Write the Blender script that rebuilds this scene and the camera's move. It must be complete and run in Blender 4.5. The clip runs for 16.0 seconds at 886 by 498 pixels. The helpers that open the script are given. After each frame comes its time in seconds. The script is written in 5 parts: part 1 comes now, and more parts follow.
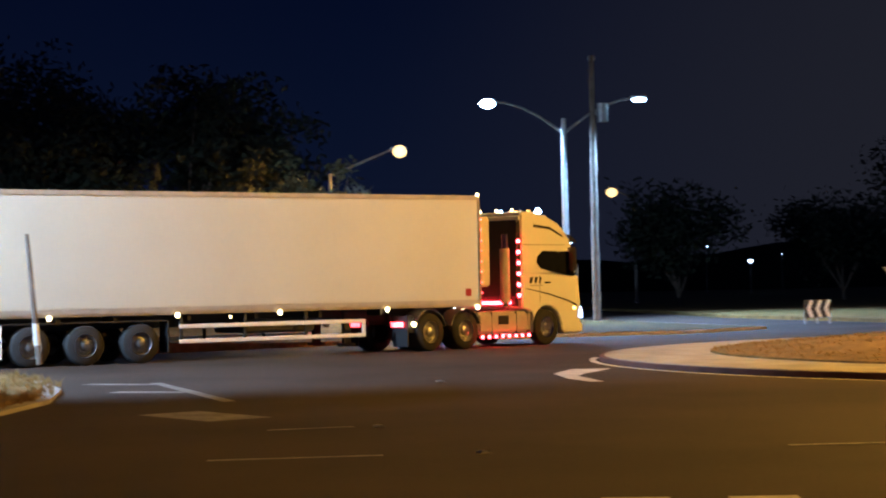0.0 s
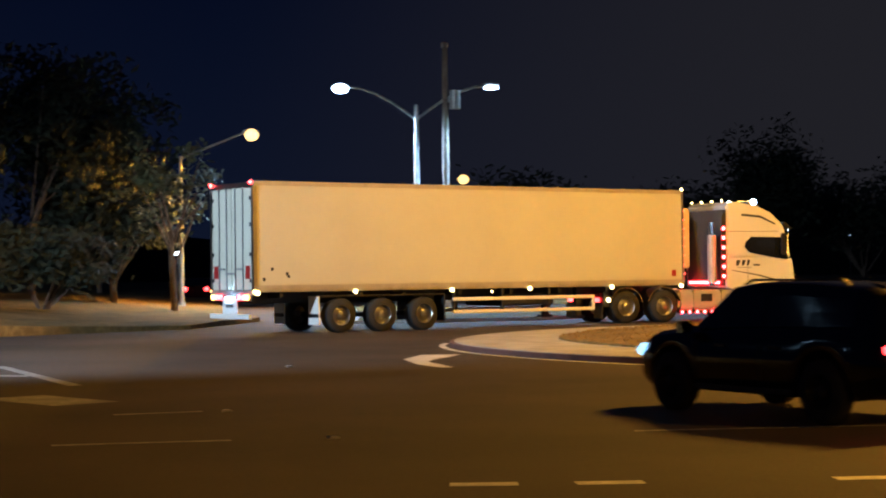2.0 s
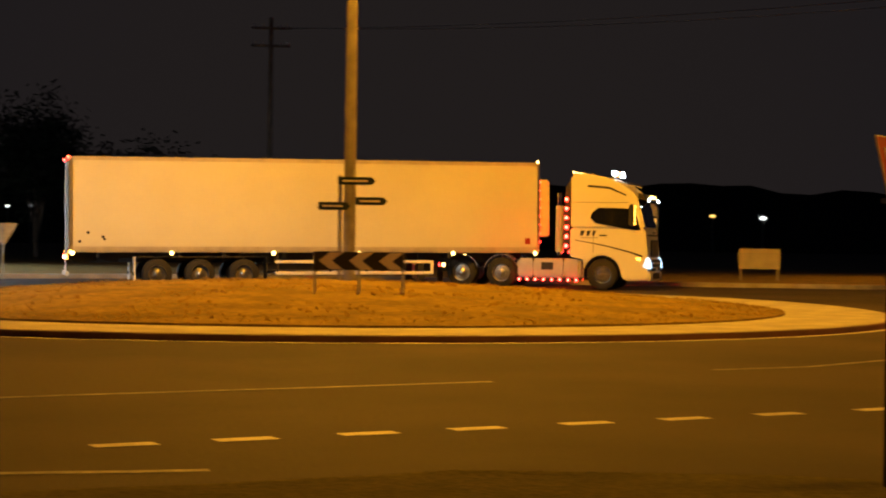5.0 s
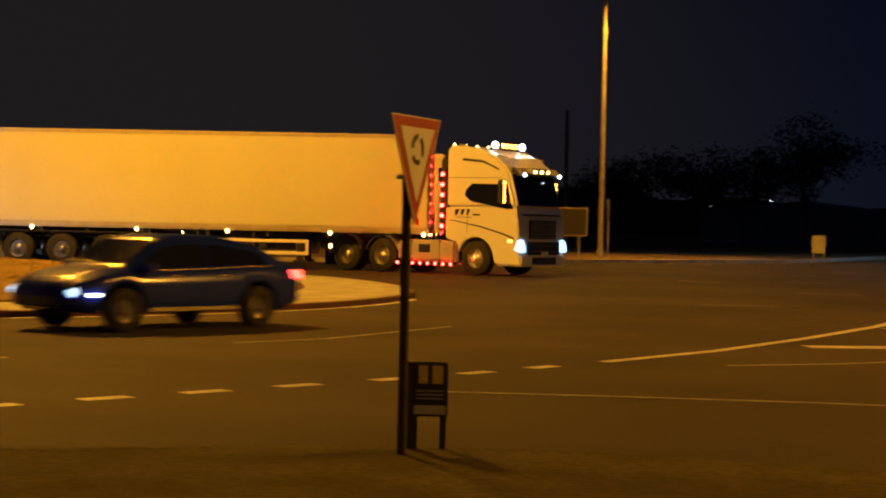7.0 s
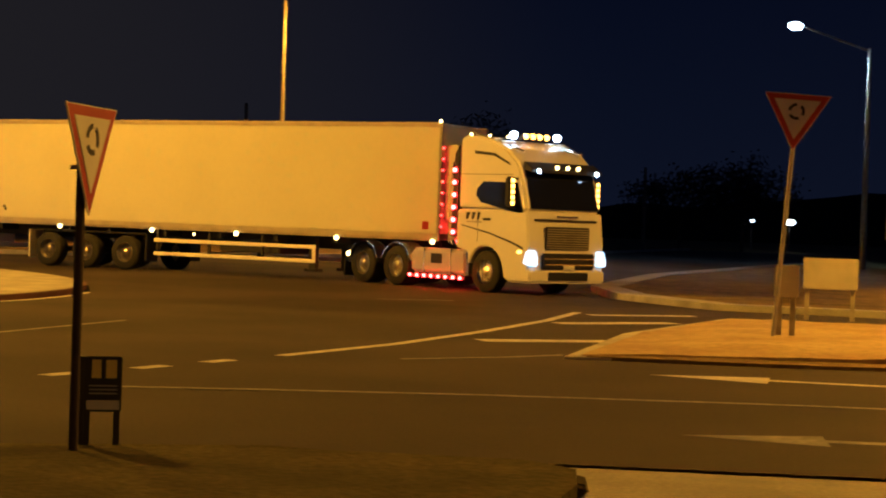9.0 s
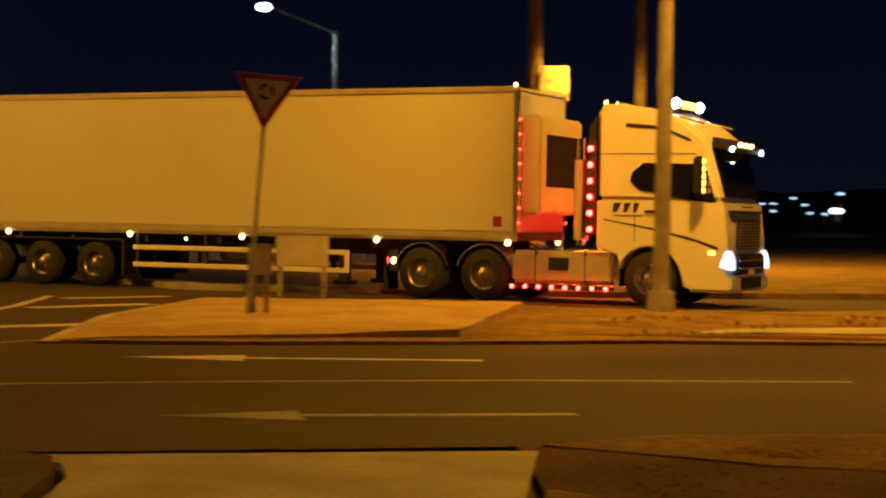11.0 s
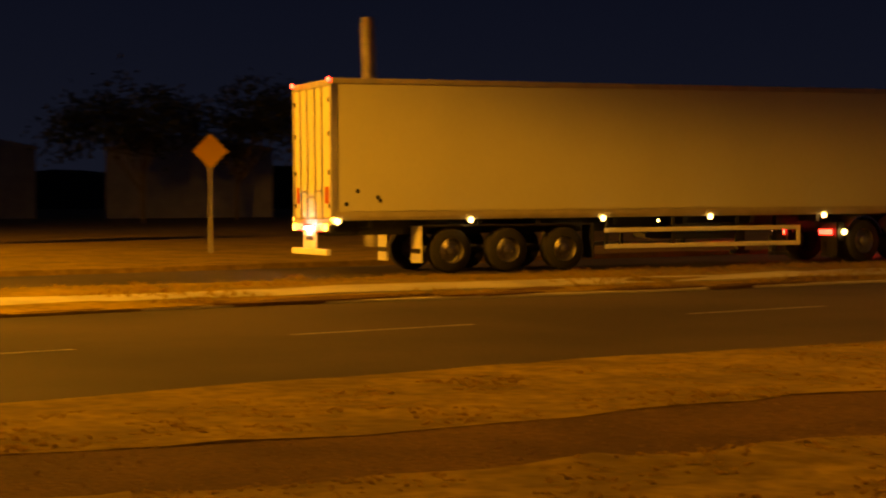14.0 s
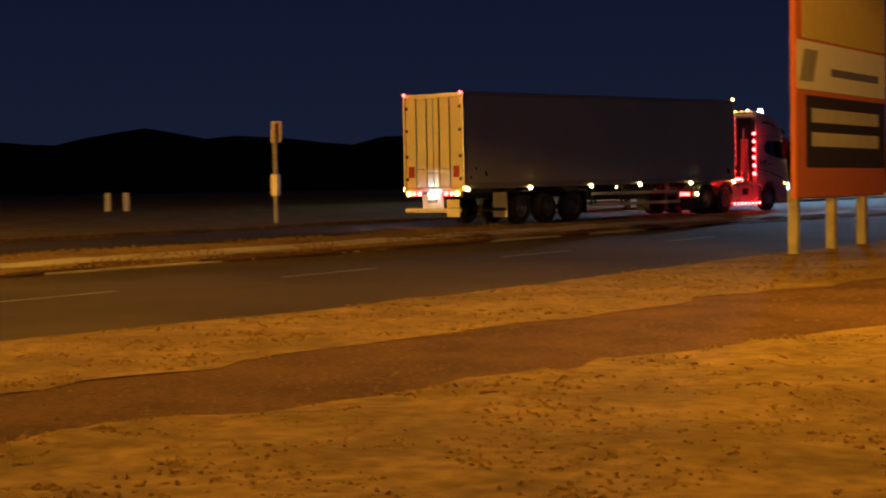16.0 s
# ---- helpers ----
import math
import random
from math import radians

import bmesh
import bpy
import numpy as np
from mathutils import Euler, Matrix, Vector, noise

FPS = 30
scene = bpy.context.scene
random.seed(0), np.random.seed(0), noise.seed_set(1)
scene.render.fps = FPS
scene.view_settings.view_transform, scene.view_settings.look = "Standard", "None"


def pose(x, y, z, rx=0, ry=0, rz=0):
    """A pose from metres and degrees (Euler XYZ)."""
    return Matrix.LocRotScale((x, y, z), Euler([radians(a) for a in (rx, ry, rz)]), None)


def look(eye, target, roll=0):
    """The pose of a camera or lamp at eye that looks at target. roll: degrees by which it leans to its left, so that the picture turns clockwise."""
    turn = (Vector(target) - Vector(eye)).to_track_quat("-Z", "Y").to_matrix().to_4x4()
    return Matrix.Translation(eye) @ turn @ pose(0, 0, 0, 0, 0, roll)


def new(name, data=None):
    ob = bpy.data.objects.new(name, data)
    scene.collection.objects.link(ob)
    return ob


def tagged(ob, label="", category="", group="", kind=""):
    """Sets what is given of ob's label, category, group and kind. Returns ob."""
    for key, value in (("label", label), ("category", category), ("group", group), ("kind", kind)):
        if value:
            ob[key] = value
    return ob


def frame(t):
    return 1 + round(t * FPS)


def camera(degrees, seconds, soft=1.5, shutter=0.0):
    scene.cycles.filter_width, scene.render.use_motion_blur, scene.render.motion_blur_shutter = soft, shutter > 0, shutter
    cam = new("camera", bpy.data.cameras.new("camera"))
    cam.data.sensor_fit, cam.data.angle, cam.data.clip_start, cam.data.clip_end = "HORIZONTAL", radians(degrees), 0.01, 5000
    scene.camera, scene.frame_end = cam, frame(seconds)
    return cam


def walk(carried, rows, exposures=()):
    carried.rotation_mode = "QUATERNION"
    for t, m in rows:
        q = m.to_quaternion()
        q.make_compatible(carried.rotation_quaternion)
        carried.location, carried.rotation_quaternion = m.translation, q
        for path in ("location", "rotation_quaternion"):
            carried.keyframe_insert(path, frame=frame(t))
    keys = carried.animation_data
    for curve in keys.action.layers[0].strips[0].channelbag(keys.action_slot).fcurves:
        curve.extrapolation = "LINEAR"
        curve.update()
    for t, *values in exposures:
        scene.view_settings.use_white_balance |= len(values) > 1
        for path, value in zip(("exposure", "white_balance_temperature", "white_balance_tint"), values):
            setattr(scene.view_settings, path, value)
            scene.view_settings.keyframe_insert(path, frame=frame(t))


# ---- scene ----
# ================= camera =================
cam = camera(28.37, 16.0, soft=2.0, shutter=0.4)
EYE = (0.0, 0.0, 1.55)
CAMERA_ROWS = [  # seconds, yaw, pitch, roll
    (0.0, -18.63, 1.31, 1.19),
    (0.5, -21.29, 0.82, 0.89),
    (1.0, -22.08, 0.22, 0.73),
    (1.5, -22.16, 0.46, 0.66),
    (2.0, -23.50, 0.76, 0.62),
    (2.5, -27.08, 0.63, 0.56),
    (3.0, -31.15, 0.43, 0.45),
    (3.1, -31.93, 0.42, 0.33),
    (3.5, -34.83, 0.27, 0.20),
    (3.7, -36.09, 0.26, 0.12),
    (4.0, -38.25, 0.20, -0.03),
    (4.5, -43.14, -0.01, -0.47),
    (4.7, -44.84, -0.09, -0.61),
    (6.8, -61.32, -0.87, -1.24),
    (7.0, -62.82, -0.83, -1.22),
    (7.5, -65.89, -0.78, -1.25),
    (8.0, -68.46, -0.74, -1.43),
    (8.4, -70.52, -0.75, -1.69),
    (8.5, -71.02, -0.75, -1.73),
    (9.0, -73.32, -0.75, -1.87),
    (9.5, -75.34, -0.79, -1.99),
    (10.0, -78.03, -0.78, -1.92),
    (10.2, -80.30, -0.78, -1.78),
    (12.3, -106.44, -1.17, -1.34),
    (12.5, -108.70, -1.07, -1.58),
    (12.8, -111.97, -1.16, -0.75),
    (13.0, -114.05, -1.15, -0.65),
    (13.2, -116.62, -1.13, -0.56),
    (13.5, -120.48, -1.17, -0.33),
    (13.6, -121.98, -1.18, -0.28),
    (13.9, -126.81, -1.30, 0.02),
    (14.0, -128.22, -1.36, 0.10),
    (14.4, -133.62, -1.52, -0.15),
    (14.5, -135.00, -1.56, -0.19),
    (14.8, -139.00, -1.63, -0.01),
    (15.0, -141.41, -1.64, -0.17),
    (15.5, -146.89, -1.80, 0.07),
    (16.0, -151.14, -2.01, 0.86),
]
walk(cam, [(t, pose(*EYE, 90 + p, r, y)) for t, y, p, r in CAMERA_ROWS],
     exposures=[(0.0, 0.38, 4900, 4), (2.0, 0.32, 5400, 1), (4.7, 0.07, 7400, 6), (7.0, -0.06, 6700, 4), (9.0, 0.08, 5800, 3), (10.0, -0.04, 6100, 5), (12.3, -0.9, 7800, 6), (13.2, -0.42, 8500, 8),
                (14.0, 0.42, 8800, 8), (15.0, 0.88, 7200, 8), (16.0, 1.12, 6100, 4)])

# seconds, kingpin x and y, heading of the trailer and of the prime mover (degrees from +x)
TRUCK_ROWS = [
    (0.0, 14.37, 45.00, 13.9, 27.3),
    (0.2, 15.48, 45.58, 14.4, 26.2),
    (0.4, 16.62, 46.14, 14.8, 24.1),
    (0.8, 19.06, 47.08, 15.2, 17.3),
    (1.2, 21.78, 47.73, 14.6, 10.7),
    (1.6, 24.56, 48.12, 13.0, 5.5),
    (2.0, 27.25, 48.26, 10.5, -0.6),
    (2.4, 29.90, 48.06, 7.1, -8.7),
    (2.8, 32.54, 47.45, 2.4, -16.8),
    (3.2, 35.09, 46.50, -2.9, -23.5),
    (3.6, 37.50, 45.29, -8.7, -30.3),
    (4.0, 39.76, 43.77, -14.9, -38.5),
    (4.4, 41.76, 41.90, -21.6, -48.5),
    (4.8, 43.37, 39.70, -28.8, -58.3),
    (5.2, 44.63, 37.30, -35.9, -67.4),
    (5.6, 45.58, 34.79, -42.9, -75.4),
    (6.0, 46.24, 32.22, -49.8, -82.6),
    (6.4, 46.65, 29.65, -56.6, -89.1),
    (6.8, 46.83, 27.13, -63.3, -94.9),
    (7.2, 46.83, 24.69, -69.9, -100.0),
    (7.6, 46.66, 22.29, -76.4, -105.9),
    (8.0, 46.16, 19.86, -83.1, -114.2),
    (8.4, 45.22, 17.38, -90.5, -119.8),
    (8.8, 43.94, 14.90, -97.8, -122.4),
    (9.2, 42.46, 12.36, -104.3, -122.6),
    (9.6, 40.87, 9.71, -109.6, -121.7),
    (10.0, 39.23, 6.90, -113.0, -119.8),
    (10.4, 37.55, 3.93, -114.8, -119.0),
    (10.8, 35.81, 0.72, -115.6, -117.5),
    (11.2, 34.09, -2.74, -115.6, -114.9),
    (11.6, 32.49, -6.45, -115.0, -111.2),
    (12.0, 31.11, -10.41, -113.9, -106.6),
    (12.4, 30.06, -14.64, -112.4, -101.3),
    (12.8, 29.38, -19.13, -110.4, -97.4),
    (13.2, 28.84, -24.02, -108.2, -96.6),
    (13.6, 28.24, -29.04, -106.5, -97.2),
    (14.0, 27.54, -34.31, -104.9, -97.8),
    (14.4, 26.79, -39.62, -103.9, -98.5),
    (14.8, 25.96, -44.90, -103.4, -99.2),
    (15.2, 25.10, -50.15, -103.2, -99.4),
    (15.6, 24.21, -55.41, -103.0, -99.9),
    (16.0, 23.25, -60.70, -102.9, -100.4),
]


# ================= world and light =================
SODIUM = (1.0, 0.415, 0.03)
LED = (0.55, 0.75, 1.0)
world = bpy.data.worlds.new("night_sky")
scene.world = world
world.use_nodes = True
wn, wl = world.node_tree.nodes, world.node_tree.links
bg = wn["Background"]
sep_w = wn.new("ShaderNodeSeparateXYZ")
ramp_w = wn.new("ShaderNodeValToRGB")
coord_w = wn.new("ShaderNodeTexCoord")
wl.new(coord_w.outputs["Generated"], sep_w.inputs[0])
wl.new(sep_w.outputs["Z"], ramp_w.inputs[0])
ramp_w.color_ramp.elements[0].position = 0.0
ramp_w.color_ramp.elements[0].color = (0.0044, 0.0058, 0.0140, 1)
ramp_w.color_ramp.elements[1].position = 0.16
ramp_w.color_ramp.elements[1].color = (0.0018, 0.0028, 0.0095, 1)
sky_side = wn.new("ShaderNodeVectorMath")  # warm haze to the north-east paints the mast lamps' lens glare into the sky
sky_side.operation = "DOT_PRODUCT"
sky_side.inputs[1].default_value = (0.73, 0.68, 0.0)
wl.new(coord_w.outputs["Generated"], sky_side.inputs[0])
haze = wn.new("ShaderNodeMapRange")
haze.interpolation_type = "SMOOTHSTEP"
for k, v in ((1, 0.84), (2, 1.0), (3, 0.0), (4, 1.0)):
    haze.inputs[k].default_value = v
wl.new(sky_side.outputs["Value"], haze.inputs[0])
sky_mix = wn.new("ShaderNodeMix")
sky_mix.data_type = "RGBA"
wl.new(haze.outputs[0], sky_mix.inputs[0])
wl.new(ramp_w.outputs[0], sky_mix.inputs[6])
sky_mix.inputs[7].default_value = (0.0135, 0.0112, 0.0125, 1)
wl.new(sky_mix.outputs[2], bg.inputs[0])


def lamp(name, at, power, colour, size=0.25, aim=None, cone=160, blend=0.5):
    data = bpy.data.lights.new(name, "SPOT" if aim else "POINT")
    data.energy, data.color, data.shadow_soft_size = power, colour, size
    ob = new(name, data)
    if aim:
        data.spot_size, data.spot_blend = radians(cone), blend
        ob.matrix_world = look(at, aim)
    else:
        ob.location = at
    return ob


MAST = (28.4, 29.2)
MAST_TOP = 15.0
lamp("mast_light", (MAST[0] - 1.3, MAST[1] - 1.6, MAST_TOP + 0.3), 15000, SODIUM, 0.3, (MAST[0] - 1.3, MAST[1] - 1.7, 0), 156, 0.15)
lamp("mast_light", (MAST[0] + 1.6, MAST[1] - 0.8, MAST_TOP + 0.3), 15000, SODIUM, 0.3, (MAST[0] + 1.6, MAST[1] - 0.9, 0), 156, 0.15)
lamp("median_light", (27.6, -5.0, 10.6), 12500, SODIUM, 0.3, (27.6, -5.1, 0), 152, 0.2)
lamp("verge_light", (2.0, -19.7, 9.3), 5000, SODIUM, 0.3, (2.1, -19.9, 0), 159, 0.1)
lamp("street_light", (26.3, 71.7, 9.3), 12000, LED, 0.25, (27.0, 69.0, 0), 140)
lamp("street_light", (32.9, 69.2, 9.3), 13000, LED, 0.25, (33.5, 67.5, 0), 140)
# added lamp, out of view; whitens the trailer and road on the left
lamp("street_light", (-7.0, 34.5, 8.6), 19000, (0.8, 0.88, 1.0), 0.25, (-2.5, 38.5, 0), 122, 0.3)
lamp("street_light", (23.8, 76.2, 7.5), 9000, SODIUM, 0.3, (22.0, 73.0, 0), 165)
lamp("street_light", (71.4, 27.7, 13.0), 11000, SODIUM, 0.3, (68.5, 25.5, 0), 145)
# added lamp, not seen; brightens the grass beyond the exit road
lamp("street_light", (54.0, -5.4, 9.3), 30000, SODIUM, 0.3, (52.5, -12.0, 0), 162)
# added lamp, hidden by the advertising board; whitens the parked utility and guard rail
lamp("street_light", (28.4, -95.6, 9.6), 9000, LED, 0.25, (27.5, -92.0, 0), 146)
lamp("street_light", (87.6, 8.5, 11.9), 24000, LED, 0.25, (87, 8.5, 0), 165)


# ================= materials =================
def mat(name, colour, rough=0.6, metal=0.0, vary=0.0, scale=6.0, fine=0.0, fine_scale=120.0, bump=0.0, second=None,
        emit=None, power=0.0, spec=0.5):
    m = bpy.data.materials.new(name)
    m.use_nodes = True
    n, l = m.node_tree.nodes, m.node_tree.links
    b = n["Principled BSDF"]
    b.inputs["Base Color"].default_value = (*colour, 1)
    b.inputs["Roughness"].default_value = rough
    b.inputs["Metallic"].default_value = metal
    b.inputs["Specular IOR Level"].default_value = spec
    if emit:
        b.inputs["Emission Color"].default_value = (*emit, 1)
        b.inputs["Emission Strength"].default_value = power
    if vary or fine or bump:
        co = n.new("ShaderNodeTexCoord")
        big, small = n.new("ShaderNodeTexNoise"), n.new("ShaderNodeTexNoise")
        big.inputs["Scale"].default_value, big.inputs["Detail"].default_value = scale, 6
        small.inputs["Scale"].default_value, small.inputs["Detail"].default_value = fine_scale, 4
        l.new(co.outputs["Object"], big.inputs["Vector"])
        l.new(co.outputs["Object"], small.inputs["Vector"])
        other = second or tuple(c * (1 - vary) for c in colour)
        mix, mix2 = n.new("ShaderNodeMix"), n.new("ShaderNodeMix")
        mix.data_type = mix2.data_type = "RGBA"
        ramp = n.new("ShaderNodeValToRGB")
        ramp.color_ramp.elements[0].position, ramp.color_ramp.elements[1].position = 0.38, 0.62
        l.new(big.outputs["Fac"], ramp.inputs[0])
        l.new(ramp.outputs[0], mix.inputs[0])
        mix.inputs[6].default_value, mix.inputs[7].default_value = (*colour, 1), (*other, 1)
        ramp2 = n.new("ShaderNodeValToRGB")
        ramp2.color_ramp.elements[0].position, ramp2.color_ramp.elements[1].position = 0.35, 0.65
        l.new(small.outputs["Fac"], ramp2.inputs[0])
        scl = n.new("ShaderNodeMath")
        scl.operation = "MULTIPLY"
        scl.inputs[1].default_value = fine
        l.new(ramp2.outputs[0], scl.inputs[0])
        l.new(scl.outputs[0], mix2.inputs[0])
        l.new(mix.outputs[2], mix2.inputs[6])
        mix2.inputs[7].default_value = (*[c * 0.3 for c in colour], 1)
        l.new(mix2.outputs[2], b.inputs["Base Color"])
        if bump:
            bp = n.new("ShaderNodeBump")
            bp.inputs["Strength"].default_value, bp.inputs["Distance"].default_value = bump, 0.03
            l.new(small.outputs["Fac"], bp.inputs["Height"])
            l.new(bp.outputs[0], b.inputs["Normal"])
    return m


M = {}
M["asphalt"] = mat("asphalt", (0.064, 0.049, 0.039), 0.86, vary=0.45, scale=0.22, fine=0.45, fine_scale=28, bump=0.3, spec=0.2)
M["paint"] = mat("road_paint", (0.62, 0.6, 0.55), 0.6, vary=0.3, scale=3, fine=0.45, fine_scale=14)
M["worn"] = mat("worn_road_paint", (0.3, 0.29, 0.27), 0.7, vary=0.45, scale=2, fine=0.7, fine_scale=9)
M["concrete"] = mat("concrete", (0.4, 0.38, 0.33), 0.8, vary=0.3, scale=1.2, fine=0.3, fine_scale=25, bump=0.2)
M["sandy"] = mat("sandy_concrete", (0.4, 0.3, 0.15), 0.9, vary=0.3, scale=0.8, fine=0.35, fine_scale=7, bump=0.5, second=(0.3, 0.2, 0.09))
M["kerb"] = mat("kerb_concrete", (0.42, 0.4, 0.36), 0.8, vary=0.35, scale=1.6, fine=0.3, fine_scale=30, bump=0.2)
M["redkerb"] = mat("red_brown_kerb_face", (0.12, 0.045, 0.03), 0.8, vary=0.4, scale=1.5, fine=0.3, fine_scale=30)
M["drygrass"] = mat("dry_grass", (0.25, 0.175, 0.065), 0.95, vary=0.3, scale=0.9, fine=0.6, fine_scale=6, bump=1.0, second=(0.15, 0.108, 0.042), spec=0.1)
M["dirt"] = mat("bare_dirt", (0.12, 0.07, 0.036), 0.95, vary=0.4, scale=0.8, fine=0.6, fine_scale=17, bump=0.9, spec=0.1)
M["greengrass"] = mat("mown_grass", (0.105, 0.09, 0.034), 0.95, vary=0.4, scale=1.2, fine=0.5, fine_scale=14, bump=0.8, spec=0.1)
M["stone"] = mat("pebble_stone", (0.19, 0.13, 0.08), 0.9, vary=0.3, scale=6, spec=0.1)
M["white"] = mat("white_fibreglass", (0.62, 0.61, 0.5), 0.4, vary=0.05, scale=0.6, fine=0.03, fine_scale=8)
M["cabwhite"] = mat("white_cab_paint", (0.7, 0.69, 0.66), 0.28, vary=0.04, scale=0.8, fine=0.02, fine_scale=10)
M["alu"] = mat("aluminium", (0.5, 0.49, 0.46), 0.34, 1.0, vary=0.15, scale=4, fine=0.1)
M["chrome"] = mat("chrome", (0.8, 0.8, 0.8), 0.14, 1.0)
M["black"] = mat("black_plastic", (0.014, 0.014, 0.015), 0.55, vary=0.3, scale=5, fine=0.1)
M["chassis"] = mat("black_chassis", (0.02, 0.02, 0.02), 0.6, vary=0.3, scale=4, fine=0.2)
M["rubber"] = mat("tyre_rubber", (0.02, 0.0195, 0.019), 0.85, vary=0.3, scale=7, fine=0.2)
M["glass"] = mat("dark_window_glass", (0.008, 0.009, 0.012), 0.06, spec=0.7)
M["galv"] = mat("galvanised_steel", (0.42, 0.42, 0.41), 0.5, 0.7, vary=0.2, scale=5, fine=0.15)
M["pole"] = mat("weathered_grey_pole", (0.36, 0.34, 0.3), 0.75, vary=0.3, scale=3, fine=0.2)
M["timber"] = mat("grey_timber_pole", (0.23, 0.19, 0.15), 0.9, vary=0.35, scale=4, fine=0.35, fine_scale=30)
M["signwhite"] = mat("white_sign_face", (0.78, 0.77, 0.72), 0.45, vary=0.06, scale=4)
M["signred"] = mat("red_sign_border", (0.42, 0.035, 0.025), 0.45, vary=0.1, scale=4)
M["signblack"] = mat("black_sign_print", (0.018, 0.018, 0.018), 0.5)
M["signgreen"] = mat("dark_green_sign_face", (0.012, 0.03, 0.028), 0.5)
M["signyellow"] = mat("yellow_sign_face", (0.75, 0.46, 0.02), 0.45)
M["rail"] = mat("cream_rail", (0.5, 0.46, 0.38), 0.35, 0.25, vary=0.15, scale=3, fine=0.1)
M["tankgrey"] = mat("brushed_tank_metal", (0.5, 0.48, 0.44), 0.32, 0.3, vary=0.12, scale=3)
M["redpaint"] = mat("red_painted_panel", (0.32, 0.012, 0.01), 0.45, vary=0.1, scale=4)
M["bark"] = mat("bark", (0.16, 0.12, 0.09), 0.9, vary=0.4, scale=5, fine=0.3)
M["leaf"] = mat("grey_green_leaves", (0.075, 0.085, 0.035), 0.75, vary=0.45, scale=2, second=(0.11, 0.1, 0.04))
M["darkleaf"] = mat("dark_leaves", (0.03, 0.038, 0.018), 0.8, vary=0.45, scale=1.5)
M["suv"] = mat("black_car_paint", (0.003, 0.003, 0.0035), 0.12, spec=0.5)
M["rim"] = mat("dark_steel_rim", (0.42, 0.41, 0.4), 0.28, 0.9, vary=0.3, scale=6, fine=0.2)
M["rustpost"] = mat("dark_rusty_post", (0.05, 0.028, 0.018), 0.8, vary=0.4, scale=9, fine=0.3, fine_scale=40)
M["bluecar"] = mat("blue_car_paint", (0.012, 0.028, 0.3), 0.22, 0.1, vary=0.08, scale=3, spec=0.6)
M["orangeboard"] = mat("orange_board", (0.55, 0.16, 0.06), 0.6, vary=0.08, scale=3)
M["yellowboard"] = mat("yellow_board", (0.62, 0.5, 0.12), 0.6, vary=0.08, scale=3)
M["darkboard"] = mat("dark_board_panel", (0.03, 0.025, 0.03), 0.6)
M["greyboard"] = mat("grey_board", (0.5, 0.49, 0.46), 0.7, vary=0.15, scale=2)
M["shed"] = mat("shed_cladding", (0.3, 0.3, 0.32), 0.7, vary=0.2, scale=1)
M["hill"] = mat("far_dark_woods", (0.03, 0.035, 0.025), 0.95, vary=0.4, scale=0.05)


def glow(name, colour, power):
    return mat(name, (0.9, 0.9, 0.9), 0.4, emit=colour, power=power)


M["amber"] = glow("amber_lamp", (1.0, 0.42, 0.06), 9)
M["warm"] = glow("warm_side_marker", (1.0, 0.66, 0.22), 8)
M["redlamp"] = glow("red_lamp", (1.0, 0.02, 0.02), 16)
M["pinkred"] = glow("bright_red_led", (1.0, 0.012, 0.014), 75)
M["ledwhite"] = glow("white_led", (0.62, 0.8, 1.0), 22)
M["headlight"] = glow("headlight", (0.4, 0.68, 1.0), 2.0)
M["streetled"] = glow("street_led", (0.6, 0.8, 1.0), 30)
M["streetsodium"] = glow("sodium_luminaire", (1.0, 0.56, 0.16), 2.0)
M["farwhite"] = glow("far_white_light", (0.8, 0.88, 1.0), 6)
M["plate"] = glow("lit_number_plate_light", (0.55, 0.75, 1.0), 130)
M["window"] = glow("lit_window_strip", (0.75, 0.85, 1.0), 0.3)

blade = bpy.data.materials.new("dry_blades")
blade.use_nodes = True
bn, bl = blade.node_tree.nodes, blade.node_tree.links
thin, both = bn.new("ShaderNodeBsdfTranslucent"), bn.new("ShaderNodeMixShader")
thin.inputs[0].default_value = (0.3, 0.2, 0.07, 1)
bn["Principled BSDF"].inputs["Base Color"].default_value = (0.28, 0.2, 0.075, 1)
bn["Principled BSDF"].inputs["Roughness"].default_value = 0.9
bl.new(bn["Principled BSDF"].outputs[0], both.inputs[1])
bl.new(thin.outputs[0], both.inputs[2])
bl.new(both.outputs[0], bn["Material Output"].inputs[0])
M["blade"] = blade

# ================= mesh helpers =================
def bm_box(bm, x0, x1, y0, y1, z0, z1, bevel=0.0):
    r = bmesh.ops.create_cube(bm, size=1.0, matrix=Matrix.Translation(((x0 + x1) / 2, (y0 + y1) / 2, (z0 + z1) / 2))
                              @ Matrix.Diagonal((x1 - x0, y1 - y0, z1 - z0, 1)))
    if bevel:
        es = list({e for v in r["verts"] for e in v.link_edges})
        bmesh.ops.bevel(bm, geom=es, offset=bevel, segments=2, affect="EDGES")
    return bm


def box(x0, x1, y0, y1, z0, z1, bevel=0.0):
    return bm_box(bmesh.new(), x0, x1, y0, y1, z0, z1, bevel)


def bm_cyl(bm, a, b, r0, r1=None, seg=12):
    a, b = Vector(a), Vector(b)
    turn = (b - a).to_track_quat("Z", "Y").to_matrix().to_4x4()
    bmesh.ops.create_cone(bm, cap_ends=True, segments=seg, radius1=r0, radius2=r0 if r1 is None else r1,
                          depth=(b - a).length, matrix=Matrix.Translation((a + b) / 2) @ turn)
    return bm


